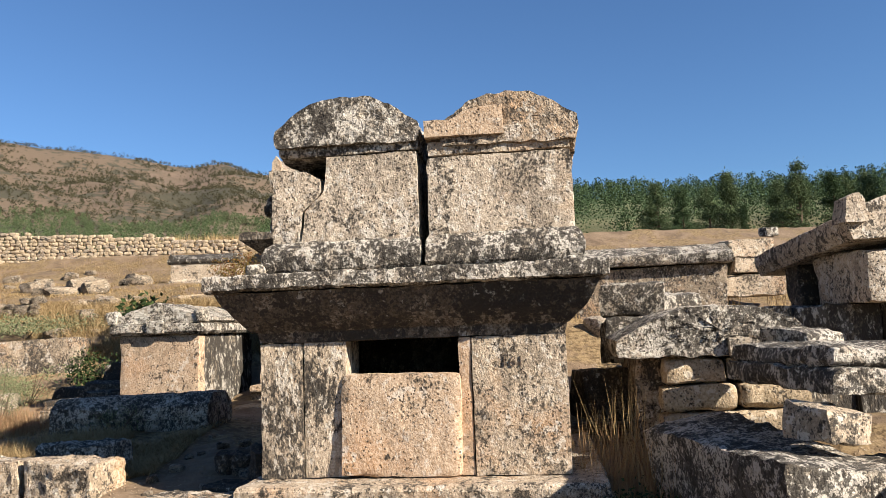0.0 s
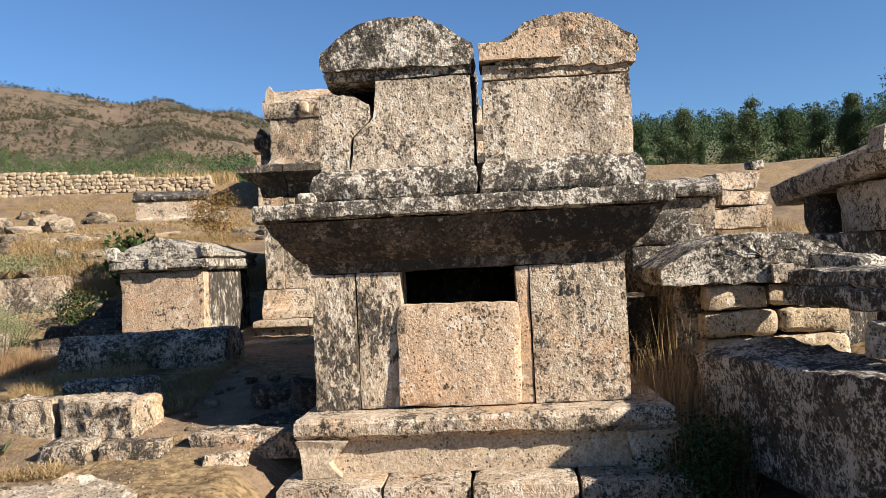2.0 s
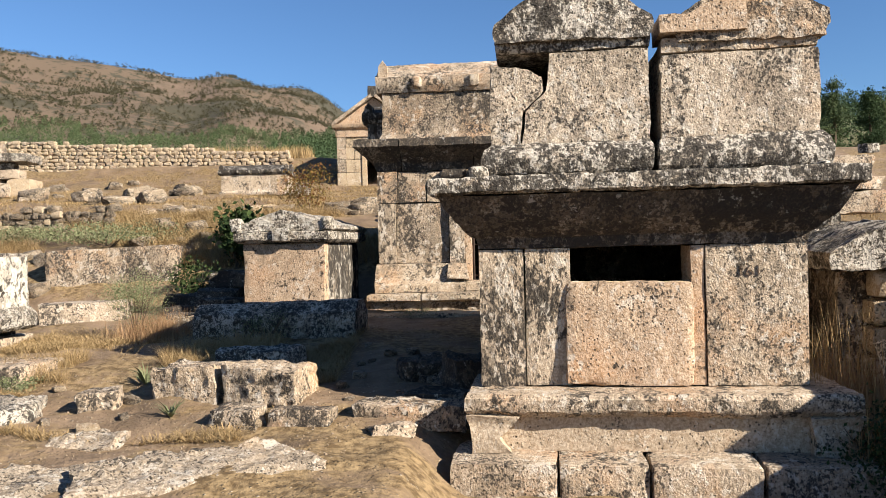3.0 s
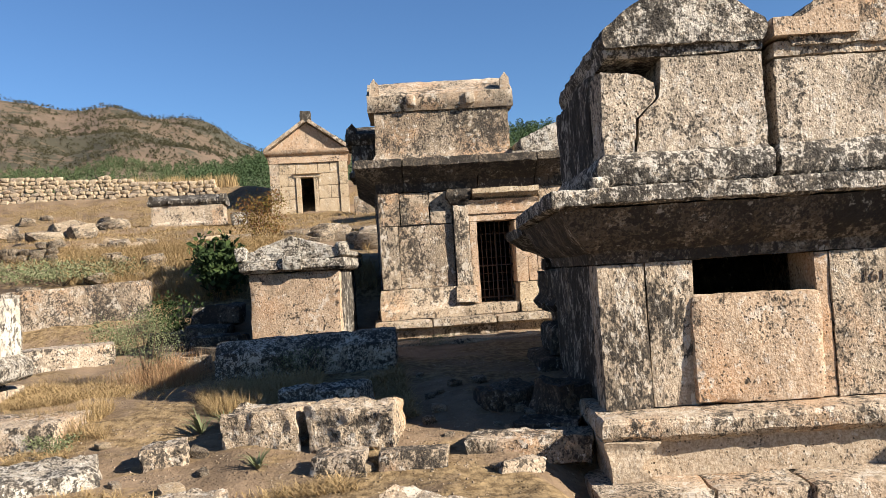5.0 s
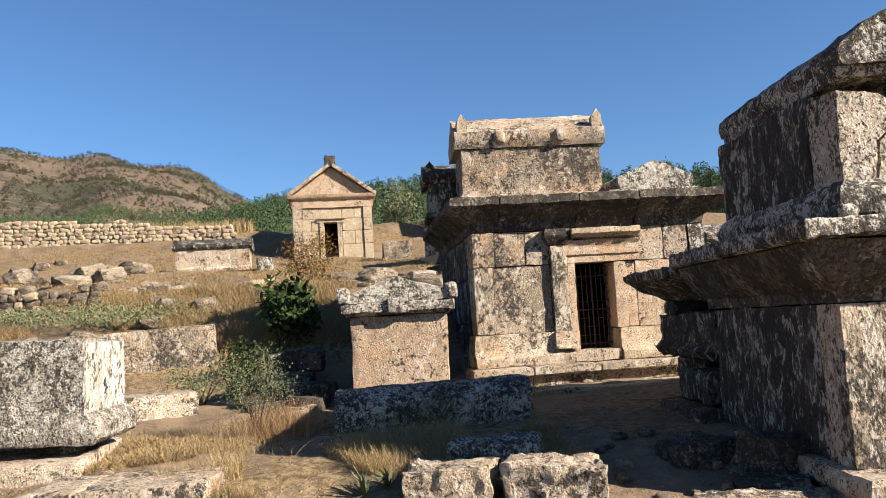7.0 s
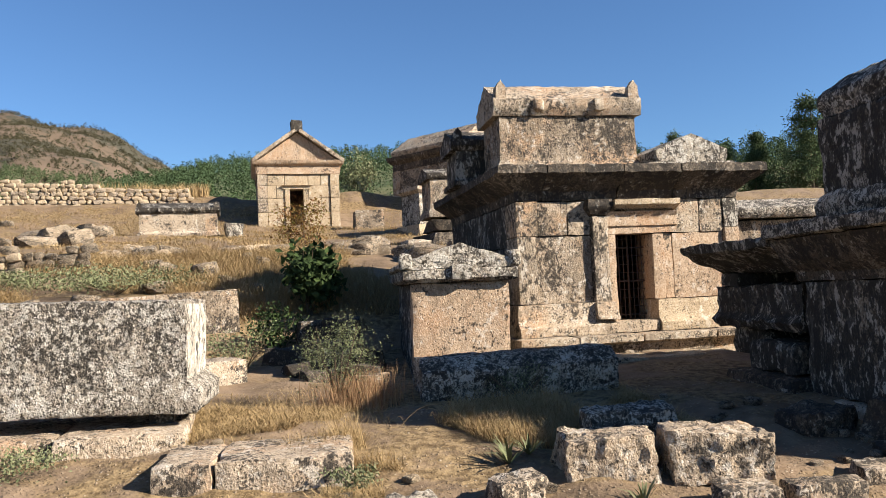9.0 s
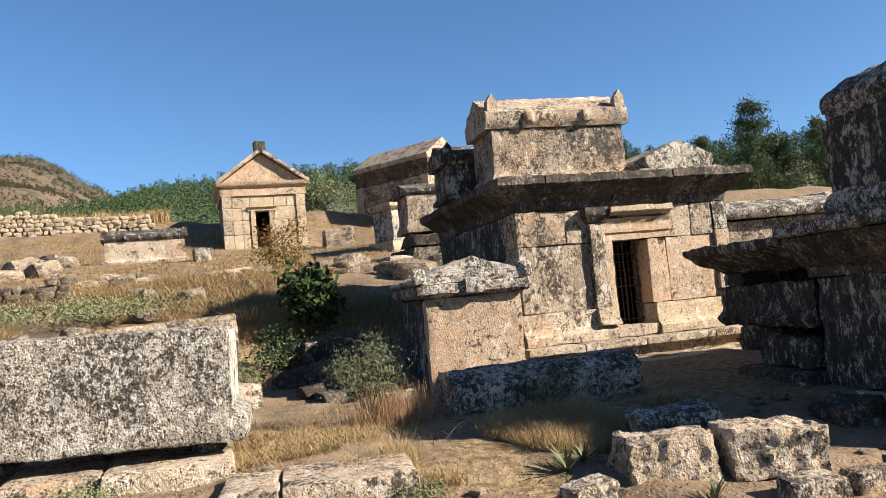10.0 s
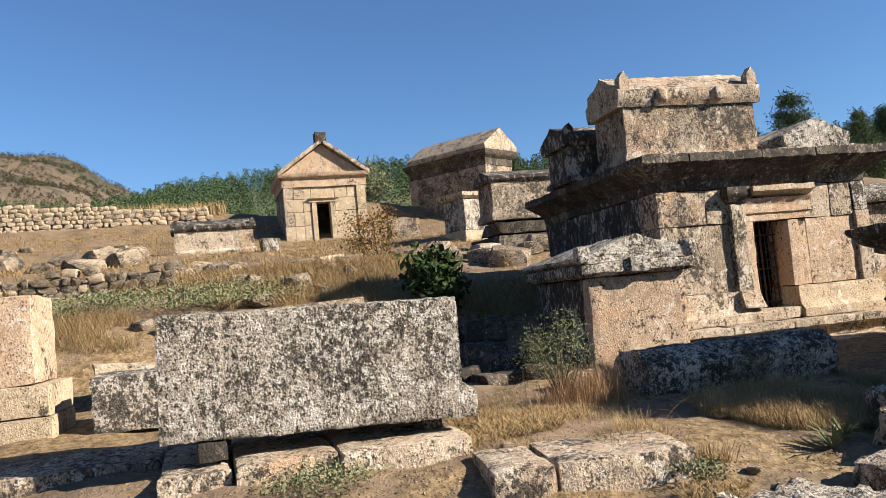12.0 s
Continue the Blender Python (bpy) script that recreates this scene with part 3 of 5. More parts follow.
number.matrix_local = pose(2.19, -0.007, 1.085, 90, 0, 0)
number["label"] = "dark painted number 161"

sarc = thing("sarcophagus", PA, "cracked stone sarcophagus with broken corner and worn gabled lid", "sarcophagus", "twin sarcophagi")
part("chest", prism([(0.375, 1.99), (1.44, 1.99), (1.43, 2.97), (0.64, 2.97), (0.60, 2.66), (0.425, 2.49)], 0.0, 2.2, 0.06, 0.010, 5), M_CHEST, sarc)
part("broken_corner", prism([(0.12, 1.99), (0.35, 1.99), (0.40, 2.49), (0.575, 2.66), (0.57, 2.78), (0.44, 2.85), (0.30, 2.86), (0.13, 2.89)], 0.0, 0.42, 0.05, 0.014, 5), M_CHEST, sarc, "cream corner piece split off by a crack")
# left side, lichen colour deepened with painted shade
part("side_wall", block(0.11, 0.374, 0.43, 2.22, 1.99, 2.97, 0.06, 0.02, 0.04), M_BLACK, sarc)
part("base_moulding", rings([(0.10, 1.43, -0.02, 2.24, 1.935), (0.06, 1.45, -0.07, 2.26, 1.98), (0.04, 1.46, -0.09, 2.26, 2.09), (0.08, 1.45, -0.05, 2.24, 2.18), (0.13, 1.43, 0.01, 2.2, 2.23)], 0.055, 0.014, 5, 0.03), M_LICHEN, sarc)
part("lid", gable_lid(0.16, 1.48, -0.06, 2.30, 3.06, 0.16, 0.43, 0.05), M_LICHEN, sarc)
part("lid_band", block(0.18, 1.45, -0.01, 2.28, 2.975, 3.10, 0.06, 0.014, 0.04), M_LICHEN, sarc)
sarc = thing("sarcophagus", PA, "stone sarcophagus with partly broken gabled lid", "sarcophagus", "twin sarcophagi")
part("chest", rings([(1.52, 2.77, -0.01, 2.2, 1.99), (1.53, 2.77, 0.0, 2.2, 2.91)], 0.06, 0.010, 5, 0.03), M_CHEST, sarc)
part("base_moulding", rings([(1.51, 2.80, -0.02, 2.24, 1.935), (1.49, 2.83, -0.07, 2.26, 1.99), (1.49, 2.85, -0.08, 2.26, 2.10), (1.50, 2.82, -0.04, 2.24, 2.19), (1.52, 2.78, 0.0, 2.2, 2.24)], 0.055, 0.014, 5, 0.03), M_LICHEN, sarc)
right_lid = part("lid", gable_lid(1.64, 2.84, -0.03, 2.30, 2.99, 0.20, 0.45, 0.05), M_MIXED, sarc)
part("lid_ledge", prism([(1.52, 3.07), (2.20, 3.07), (2.20, 3.33), (1.88, 3.29), (1.75, 3.21), (1.52, 3.22)], -0.07, 0.4, 0.06, 0.008), M_ORANGE, right_lid, "orange broken ledge of the lid")
part("lid_band", block(1.54, 2.76, 0.0, 2.28, 2.915, 3.05, 0.06, 0.012, 0.04), M_CREAM, sarc)

for x, y, sx, sy, sz in ((0.02, -0.14, 0.17, 0.16, 0.11), (2.72, -0.2, 0.12, 0.1, 0.05)):
    single("loose_stone", turned(block(-sx / 2, sx / 2, -sy / 2, sy / 2, 0, sz, 0.03, 0.012, 0.03, 0.1), pose(0, 0, 0)), M_GREY, PA @ pose(x, y, 1.925, 0, 0, 25), "small grey stone lying on the tomb cornice", "stone", "stones on the cornice")

# ---- tomb with barred door ----
PB = pose(-3.00, 13.32, 0, 0, 0, -2.0)
tomb_b = thing("large_house_tomb", PB, "large travertine house tomb with moulded doorway and iron grille", "tomb")
part("low_step", block(-0.3, 4.2, -0.95, 4.4, -0.2, 0.36, 0.12, 0.02, 0.05), M_YELLOW, tomb_b)
for a, b in ((-0.15, 0.72), (0.73, 1.72), (1.73, 2.9), (2.91, 3.95)):
    part("step_slab", rings([(a, b, -0.36, 0.5, 0.36), (a, b, -0.38, 0.5, 0.50), (a, b, -0.50, 0.5, 0.54), (a, b, -0.50, 0.5, 0.645)], 0.08, 0.012, 4, 0.03), M_CREAM, tomb_b)
part("plinth_core", block(-0.1, 3.76, 0.5, 4.3, 0.2, 0.80, 0.12, 0.02, 0.04), M_MIXED, tomb_b)
for a, b, mt in ((-0.06, 1.44, M_CREAM), (2.17, 3.74, M_YELLOW)):
    part("base_course", rings([(a, b, -0.20, 0.55, 0.65), (a, b, -0.20, 0.55, 0.78), (a, b, -0.12, 0.55, 0.86), (a + 0.03, b - 0.02, -0.06, 0.55, 1.12)], 0.08, 0.01, 4, 0.025), mt, tomb_b)
part("threshold", block(1.445, 2.165, -0.15, 0.55, 0.65, 0.82, 0.08, 0.01, 0.03), M_CREAM, tomb_b)
WALL = ((0.0, 0.30, -0.035, 1.125, 2.135, M_STREAK), (0.305, 1.18, 0.02, 1.125, 2.135, M_MIXED), (1.19, 1.44, -0.07, 1.125, 2.42, M_STREAK), (1.443, 1.56, -0.035, 0.825, 2.14, M_ORANGE),
        (0.0, 0.34, -0.03, 2.14, 2.66, M_MIXED), (0.345, 0.82, 0.0, 2.14, 2.66, M_MIXED), (0.825, 1.185, 0.005, 2.14, 2.66, M_CREAM),
        (2.17, 2.36, -0.03, 1.125, 2.135, M_ORANGE), (2.365, 2.52, 0.01, 1.125, 2.135, M_ORANGE), (2.525, 3.40, 0.02, 1.125, 2.135, M_ORANGE), (3.405, 3.66, -0.04, 1.125, 2.20, M_CREAM),
        (2.60, 3.0, 0.01, 2.14, 2.66, M_CREAM), (3.005, 3.40, 0.0, 2.14, 2.66, M_MIXED), (3.405, 3.66, -0.02, 2.205, 2.66, M_LICHEN))
for a, b, v, z0, z1, mt in WALL:
    part("wall_block", block(a, b, v, 0.5, z0, z1, 0.07, 0.009, 0.022), mt, tomb_b)
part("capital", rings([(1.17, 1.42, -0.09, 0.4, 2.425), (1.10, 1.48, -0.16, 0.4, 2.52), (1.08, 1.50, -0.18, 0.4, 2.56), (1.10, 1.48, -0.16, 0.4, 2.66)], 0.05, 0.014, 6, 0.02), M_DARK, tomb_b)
part("pilaster_foot", rings([(1.14, 1.50, -0.24, 0.3, 0.86), (1.17, 1.46, -0.14, 0.3, 1.12)], 0.06, 0.01, 5, 0.03), M_CREAM, tomb_b)
part("lintel", rings([(1.42, 2.58, -0.03, 0.5, 2.145), (1.42, 2.58, -0.03, 0.5, 2.24), (1.42, 2.58, -0.06, 0.5, 2.26), (1.42, 2.58, -0.06, 0.5, 2.40), (1.42, 2.58, -0.12, 0.5, 2.48)], 0.06, 0.008, 5, 0.015), M_ORANGE, tomb_b)
part("door_hood", rings([(1.50, 2.54, -0.08, 0.5, 2.485), (1.50, 2.58, -0.22, 0.5, 2.57), (1.50, 2.58, -0.22, 0.5, 2.655)], 0.06, 0.012, 5, 0.02), M_YELLOW, tomb_b)
# left side courses: black lichen, with the side's shade added to the colour
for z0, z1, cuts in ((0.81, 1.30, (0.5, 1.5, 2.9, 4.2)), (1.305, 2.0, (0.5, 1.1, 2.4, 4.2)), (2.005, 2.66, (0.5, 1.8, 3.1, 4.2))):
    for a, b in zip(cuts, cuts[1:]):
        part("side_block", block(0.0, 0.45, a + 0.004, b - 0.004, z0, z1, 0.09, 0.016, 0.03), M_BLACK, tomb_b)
part("side_wall", block(3.2, 3.66, 0.51, 4.2, 0.81, 2.66, 0.14, 0.02, 0.04), M_MIXED, tomb_b)
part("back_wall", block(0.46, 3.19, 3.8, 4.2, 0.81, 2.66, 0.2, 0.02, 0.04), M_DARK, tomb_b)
# cornice in dark crust colour, with underside shade painted into it
CC = (-0.34, 0.42, 1.62, 2.55, 4.0)
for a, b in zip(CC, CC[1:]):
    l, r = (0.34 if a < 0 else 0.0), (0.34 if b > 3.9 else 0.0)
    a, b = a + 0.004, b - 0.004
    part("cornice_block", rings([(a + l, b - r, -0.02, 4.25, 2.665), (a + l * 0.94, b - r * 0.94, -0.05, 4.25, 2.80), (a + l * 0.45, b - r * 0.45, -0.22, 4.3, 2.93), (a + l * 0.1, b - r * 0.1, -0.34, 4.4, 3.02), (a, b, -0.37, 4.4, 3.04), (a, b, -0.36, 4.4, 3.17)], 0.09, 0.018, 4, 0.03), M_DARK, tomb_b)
grille = thing("door_grille", PB @ pose(0, 0, 0), "rusty iron bar grille closing the tomb doorway", "grille")
for k in range(8):
    x = 1.59 + k * 0.077
    part("bar", stick((x, 0.3, 0.80), (x, 0.3, 2.15), 0.008 if k % 4 else 0.016, 0.008 if k % 4 else 0.016, 6), M_IRON, grille)
for k in range(10):
    z = 0.9 + k * 0.13
    part("crossbar", stick((1.55, 0.31, z), (2.17, 0.31, z), 0.006 if k % 4 else 0.014, 0.006 if k % 4 else 0.014, 6), M_IRON, grille)


def long_sarcophagus(name, m, L, D, H, lid_h, mats, label, knobs=True, group="", seg=0.08):
    """A chest with a ridged lid along its length, with corner knobs and bosses along the eave."""
    s = thing(name, m, label, "sarcophagus", group)
    part("chest", chest(0.0, L, 0.0, D, 0.0, H, 0.05, seg), mats[0], s)
    lid = part("lid", turned(sharp_lid(-0.07, D + 0.07, -L - 0.07, 0.07, H + 0.005, lid_h * 0.42, lid_h, seg), pose(0, 0, 0, 0, 0, 90)), mats[1], s)
    if knobs:
        for x in (-0.03, L - 0.14):
            for y in (-0.06, D - 0.1):
                part("corner_knob", prism([(x, H + lid_h * 0.38), (x + 0.17, H + lid_h * 0.38), (x + 0.16, H + lid_h * 0.75), (x + 0.09, H + lid_h * 0.92), (x + 0.01, H + lid_h * 0.75)], y, y + 0.16, 0.05, 0.012), mats[1], lid)
        for x in (0.25 * L, 0.68 * L):
            part("eave_boss", block(x, x + 0.17, -0.13, 0.05, H + 0.06, H + lid_h * 0.42, 0.05, 0.012, 0.04), mats[1], lid)
    return s


long_sarcophagus("sarcophagus", PB @ pose(0.01, 0.70, 3.17, 0, 0, -2.5), 2.32, 1.15, 0.94, 0.62, (M_MIXED, M_CREAM), "stone sarcophagus with ridged lid and corner knobs on a tomb")
long_sarcophagus("sarcophagus", PB @ pose(-0.42, 1.95, 3.17, 0, 0, -3), 2.3, 1.05, 0.62, 0.42, (M_BLACK, M_BLACK), "black lichened sarcophagus on the rear of a tomb")
single("gable_fragment", sharp_lid(-0.62, 0.62, 0, 1.7, 0, 0.2, 0.46, 0.07, 0.016), M_GREY, PB @ pose(3.02, 0.12, 3.26), "pale gabled lid fragment on the tomb cornice", "stone lid")
single("bedding_slab", block(-0.8, 0.7, -0.05, 1.8, 0, 0.10, 0.08, 0.015, 0.03), M_LICHEN, PB @ pose(3.02, 0.10, 3.165), "thin stone slab under a gabled fragment", "stone slab")

# ---- small tomb ----
PC = pose(-4.90, 11.93, 0, 0, 0, -6.5)
tomb_c = thing("small_tomb", PC, "small travertine tomb with orange front and gabled lid", "tomb")
part("front_slab", block(0.0, 1.24, 0.0, 0.25, 0.25, 1.50, 0.06, 0.010, 0.04), M_ORANGE, tomb_c)
# body behind the front slab: lichen and side shade in one dark colour
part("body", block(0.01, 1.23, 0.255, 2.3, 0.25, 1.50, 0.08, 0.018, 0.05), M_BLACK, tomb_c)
part("lid_band", rings([(-0.06, 1.30, -0.06, 2.36, 1.505), (-0.11, 1.35, -0.12, 2.4, 1.55), (-0.11, 1.35, -0.12, 2.4, 1.66), (-0.08, 1.32, -0.09, 2.4, 1.67)], 0.06, 0.016, 5, 0.03), M_LICHEN, tomb_c)
small_lid = part("lid", sharp_lid(-0.12, 1.36, -0.10, 2.42, 1.675, 0.08, 0.31, 0.07, 0.022), M_GREY, tomb_c)
part("lid_boss", block(0.50, 0.76, -0.17, 0.1, 1.53, 1.72, 0.05, 0.012, 0.03), M_GREY, small_lid)
for x in (-0.15, 1.22):
    part("corner_knob", block(x, x + 0.17, -0.14, 0.08, 1.68, 1.88, 0.05, 0.02, 0.06), M_GREY, small_lid)

# ---- fallen stones about the path ----
fallen = prism([(-0.40, 0), (0.40, 0), (0.47, 0.20), (0.42, 0.34), (0.22, 0.46), (-0.24, 0.47), (-0.43, 0.33), (-0.44, 0.2)], -1.06, 1.06, 0.05, 0.026, 4)
taper = np.clip((fallen[0][:, 1] + 1.06) / 2.12, 0, 1)
fallen[0][:, 2] *= 1.0 - 0.10 * taper
single("fallen_lid", turned(fallen, pose(0, 0, 0, 0, 0, 88)), M_FALLEN, pose(-4.06, 10.66, 0.26, 0, 0, -3), "fallen dark stone lid lying on the earth", "stone lid")


def rough_block(name, sx, sy, sz, mat, m, label, chip=0.08, amp=0.03, seg=0.06, category="stone block", group=""):
    return single(name, block(-sx / 2, sx / 2, -sy / 2, sy / 2, 0, sz, seg, amp * 0.8, chip * 0.5, 0.16 if amp > 0.024 else 0.04), mat, m, label, category, group)


single("broken_block", block(-0.38, 0.38, -0.29, 0.29, 0, 0.38, 0.035, 0.034, 0.03, 0.12), M_RUST, pose(-4.31, 7.83, -0.04, 0, 0, -13), "broken cream stone block on the path edge", "stone block")
single("broken_block", block(-0.41, 0.41, -0.29, 0.29, 0, 0.39, 0.035, 0.034, 0.03, 0.10), M_RUST, pose(-3.55, 7.63, -0.04, 0, 2, -15), "broken cream stone block leaning on its neighbour", "stone block")
rough_block("dark_rock", 0.95, 0.55, 0.40, M_FALLEN, pose(-3.80, 8.42, 0.02, 0, 0, -8), "dark lichened stone slab on the earth", 0.1, 0.04)
rough_block("kerb_stone", 0.50, 0.32, 0.24, M_MIXED, pose(-3.72, 7.02, -0.16, 0, 0, -8), "worn cream stone at the path edge", 0.06, 0.03)
rough_block("kerb_stone", 0.62, 0.32, 0.22, M_MIXED, pose(-3.12, 6.98, -0.16, 0, 0, -6), "worn stained stone at the path edge", 0.06, 0.03)
rough_block("kerb_stone", 0.46, 0.3, 0.26, M_MIXED, pose(-5.12, 7.55, -0.12, 0, 0, 10), "worn stone at the path edge", 0.07, 0.04)
rough_block("kerb_stone", 1.25, 0.34, 0.26, M_MIXED, pose(-2.18, 7.12, -0.20, 0, 0, -10), "long worn kerb stone beside the tomb step", 0.05, 0.03)
rough_block("kerb_stone", 0.45, 0.2, 0.14, M_CREAM, pose(-2.35, 6.75, -0.2, 0, 0, 12), "flat pale stone beside the tomb step", 0.05, 0.03)
rough_block("boulder", 1.15, 0.9, 0.36, M_GREY, pose(-6.05, 7.15, -0.22, 4, 5, 24), "low pale lichened boulder in dry grass", 0.16, 0.06)
# these three rocks have the tomb's shade painted into their dark colour
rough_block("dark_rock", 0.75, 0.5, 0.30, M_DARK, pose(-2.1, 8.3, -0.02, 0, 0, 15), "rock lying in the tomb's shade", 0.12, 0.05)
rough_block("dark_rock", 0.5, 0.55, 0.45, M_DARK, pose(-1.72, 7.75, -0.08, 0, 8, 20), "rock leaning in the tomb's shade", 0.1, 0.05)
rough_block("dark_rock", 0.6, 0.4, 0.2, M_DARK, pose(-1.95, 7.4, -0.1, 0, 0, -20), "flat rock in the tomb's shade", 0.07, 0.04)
rough_block("flat_stone", 0.62, 0.36, 0.08, M_YELLOW, pose(-6.72, 10.05, 0.20, 2, 0, 20), "flat pale stone set in the earth", 0.03, 0.015)
rough_block("edge_stone", 0.42, 0.3, 0.3, M_CREAM, pose(-5.52, 11.2, 0.25, 0, 0, 10), "cream stone half hidden by a weed", 0.06, 0.03)

g = thing("stone_chest", pose(-8.47, 9.98, 0.50, 0, 1.5, -6), "grey pitted sarcophagus chest propped on small stones", "sarcophagus")
part("body", rings([(-1.17, 1.19, -0.53, 0.52, 0.0), (-1.18, 1.25, -0.54, 0.54, 0.05), (-1.17, 1.25, -0.535, 0.54, 0.19), (-1.165, 1.13, -0.525, 0.52, 0.285), (-1.16, 1.12, -0.52, 0.50, 0.95)], 0.04, 0.014, 6, 0.035), M_PITTED, g)
part("end_face", rings([(1.09, 1.135, -0.49, 0.48, 0.28), (1.09, 1.135, -0.49, 0.47, 0.92)], 0.05, 0.006, 6, 0.015), M_WHITE, g, "white crusted end of the chest")
for x, y in ((-0.85, -0.35), (0.85, -0.3), (-0.8, 0.35), (0.85, 0.4)):
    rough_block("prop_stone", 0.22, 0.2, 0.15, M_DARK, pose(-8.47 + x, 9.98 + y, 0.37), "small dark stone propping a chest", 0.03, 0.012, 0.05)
for a, b, y0 in ((-9.70, -9.18, 9.30), (-9.17, -8.42, 9.24), (-8.41, -7.40, 9.14)):
    single("base_slab", block(a, b, y0, 10.7, -0.05, 0.37 - 0.03 * (a < -9.5), 0.07, 0.016, 0.05), M_CREAM, pose(0, 0, 0), "worn base slab under a sarcophagus chest", "stone slab", "slabs under the chest")
single("base_slab", block(-11.3, -9.73, 10.2, 11.2, 0.0, 0.34, 0.08, 0.02, 0.05), M_MIXED, pose(0, 0, 0), "low stone slab in shade", "stone slab")
sl = thing("cracked_slab", pose(-6.83, 8.55, 0, 0, 0, -8), "pale cracked stone slab in dry grass", "stone slab")
part("slab_piece", block(-0.70, -0.27, -0.40, 0.40, -0.05, 0.27, 0.06, 0.012, 0.05), M_CREAM, sl)
part("slab_piece", block(-0.262, 0.72, -0.40, 0.40, -0.05, 0.28, 0.06, 0.012, 0.05), M_CREAM, sl)
single("low_slab", block(-0.85, 0.85, -0.4, 0.4, -0.1, 0.06, 0.08, 0.02, 0.04), M_CREAM, pose(-8.7, 8.2, 0, 0, 0, -6), "low worn slab at the path edge", "stone slab")
rough_block("long_block", 2.5, 0.8, 1.10, M_MIXED, pose(-8.22, 15.45, 0.45, 0, -1.5, 4), "cream and grey lichened stone block set in the slope", 0.05, 0.016, 0.06)
rough_block("slab_block", 1.35, 0.8, 0.40, M_CHEST, pose(-7.62, 12.75, 0.26, 0, 0, 14), "pale stone slab block in front of a longer block", 0.05, 0.018, 0.07)
rough_block("slab_block", 0.95, 0.7, 0.62, M_LICHEN, pose(-10.05, 12.6, 0.34, 0, 0, -3), "lichened stone block behind a chest", 0.06, 0.02, 0.07)
rough_block("slab_block", 1.1, 0.6, 0.40, M_CREAM, pose(-10.2, 14.0, 0.62, 0, 0, 8), "worn stone in dry grass", 0.1, 0.03, 0.08)
pier = thing("stone_pier", pose(-12.1, 12.9, 0, 0, 0, -4), "orange stone pier on two ashlar courses", "pier")
part("pier_block", block(-1.0, 1.06, -0.36, 0.5, 0.92, 1.86, 0.08, 0.012, 0.05), M_ORANGE, pier)
for z0, z1, cuts in ((0.2, 0.59, (-1.1, -0.2, 0.62, 1.24)), (0.595, 0.915, (-1.1, 0.1, 1.22))):
    for a, b in zip(cuts, cuts[1:]):
        part("ashlar", block(a + 0.003, b - 0.003, -0.5, 0.5, z0, z1, 0.09, 0.008, 0.02), M_YELLOW, pier)
# hollow stones: dark colour also carries the shadow lying in the hollow
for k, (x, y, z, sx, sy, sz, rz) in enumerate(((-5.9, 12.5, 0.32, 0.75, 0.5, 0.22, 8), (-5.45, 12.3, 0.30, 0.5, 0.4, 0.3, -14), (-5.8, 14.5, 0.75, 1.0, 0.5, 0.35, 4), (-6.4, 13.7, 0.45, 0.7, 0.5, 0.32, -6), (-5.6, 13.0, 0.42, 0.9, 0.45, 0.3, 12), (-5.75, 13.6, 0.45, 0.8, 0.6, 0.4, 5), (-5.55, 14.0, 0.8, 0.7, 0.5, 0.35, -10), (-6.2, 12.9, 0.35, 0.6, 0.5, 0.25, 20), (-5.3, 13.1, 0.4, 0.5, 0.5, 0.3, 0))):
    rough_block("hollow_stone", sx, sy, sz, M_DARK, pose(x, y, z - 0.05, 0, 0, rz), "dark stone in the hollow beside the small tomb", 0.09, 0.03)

for x, y, sx, sy, rz in ((-3.55, 5.75, 2.0, 1.1, 22), (-5.1, 5.35, 1.9, 1.0, 18), (-6.7, 5.9, 1.6, 0.9, 10), (-4.9, 6.6, 0.9, 0.4, 8)):
    single("bedrock_sheet", block(-sx / 2, sx / 2, -sy / 2, sy / 2, 0, 0.22, 0.06, 0.05, 0.11, 0.3), M_BEDROCK, pose(x, y, gz(x, y) - 0.13, 2, -1, rz), "flat worn bedrock in the path", "rock", "bedrock sheets")

# ---- stones to the right of the twin tomb ----
rough_block("lichened_block", 0.95, 2.75, 1.05, M_LICHEN, pose(2.16, 5.6, -0.34, 0, 1, 6), "massive black and white lichened block", 0.10, 0.03, 0.06)
rough_block("lichened_block", 1.6, 1.2, 0.5, M_BLACK, pose(3.3, 4.75, 0.05, 0, 0, 3), "lichened block behind a larger one", 0.09, 0.03, 0.07)
slab = thing("moulded_slab", pose(3.30, 5.75, 0.86, 0, 1, 4), "black and white lichened moulded slab on stones", "stone slab")
part("slab", block(-0.95, 0.95, -0.75, 0.8, 0.03, 0.19, 0.06, 0.025, 0.05), M_LICHEN, slab)
part("upper_moulding", block(-0.90, 0.95, -0.70, 0.8, 0.192, 0.33, 0.06, 0.03, 0.07), M_LICHEN, slab)
rough_block("wedge_stone", 0.42, 0.4, 0.24, M_CREAM, pose(2.38, 5.0, 0.62, 0, 6, 20), "pale wedge stone between two blocks", 0.08, 0.03, 0.05)
rough_block("wedge_stone", 0.5, 0.4, 0.28, M_CREAM, pose(3.4, 5.0, 0.54, 0, 0, 0), "pale stone under a slab", 0.08, 0.03, 0.05)
gt = thing("gabled_tomb", pose(2.62, 7.36, 0, 0, 0, -8), "low tomb with rough gabled lid on yellow rubble", "tomb")
part("lid", gable_lid(-1.0, 0.9, -0.05, 2.4, 1.08, 0.17, 0.47, 0.06, 0.026), M_LICHEN, gt)
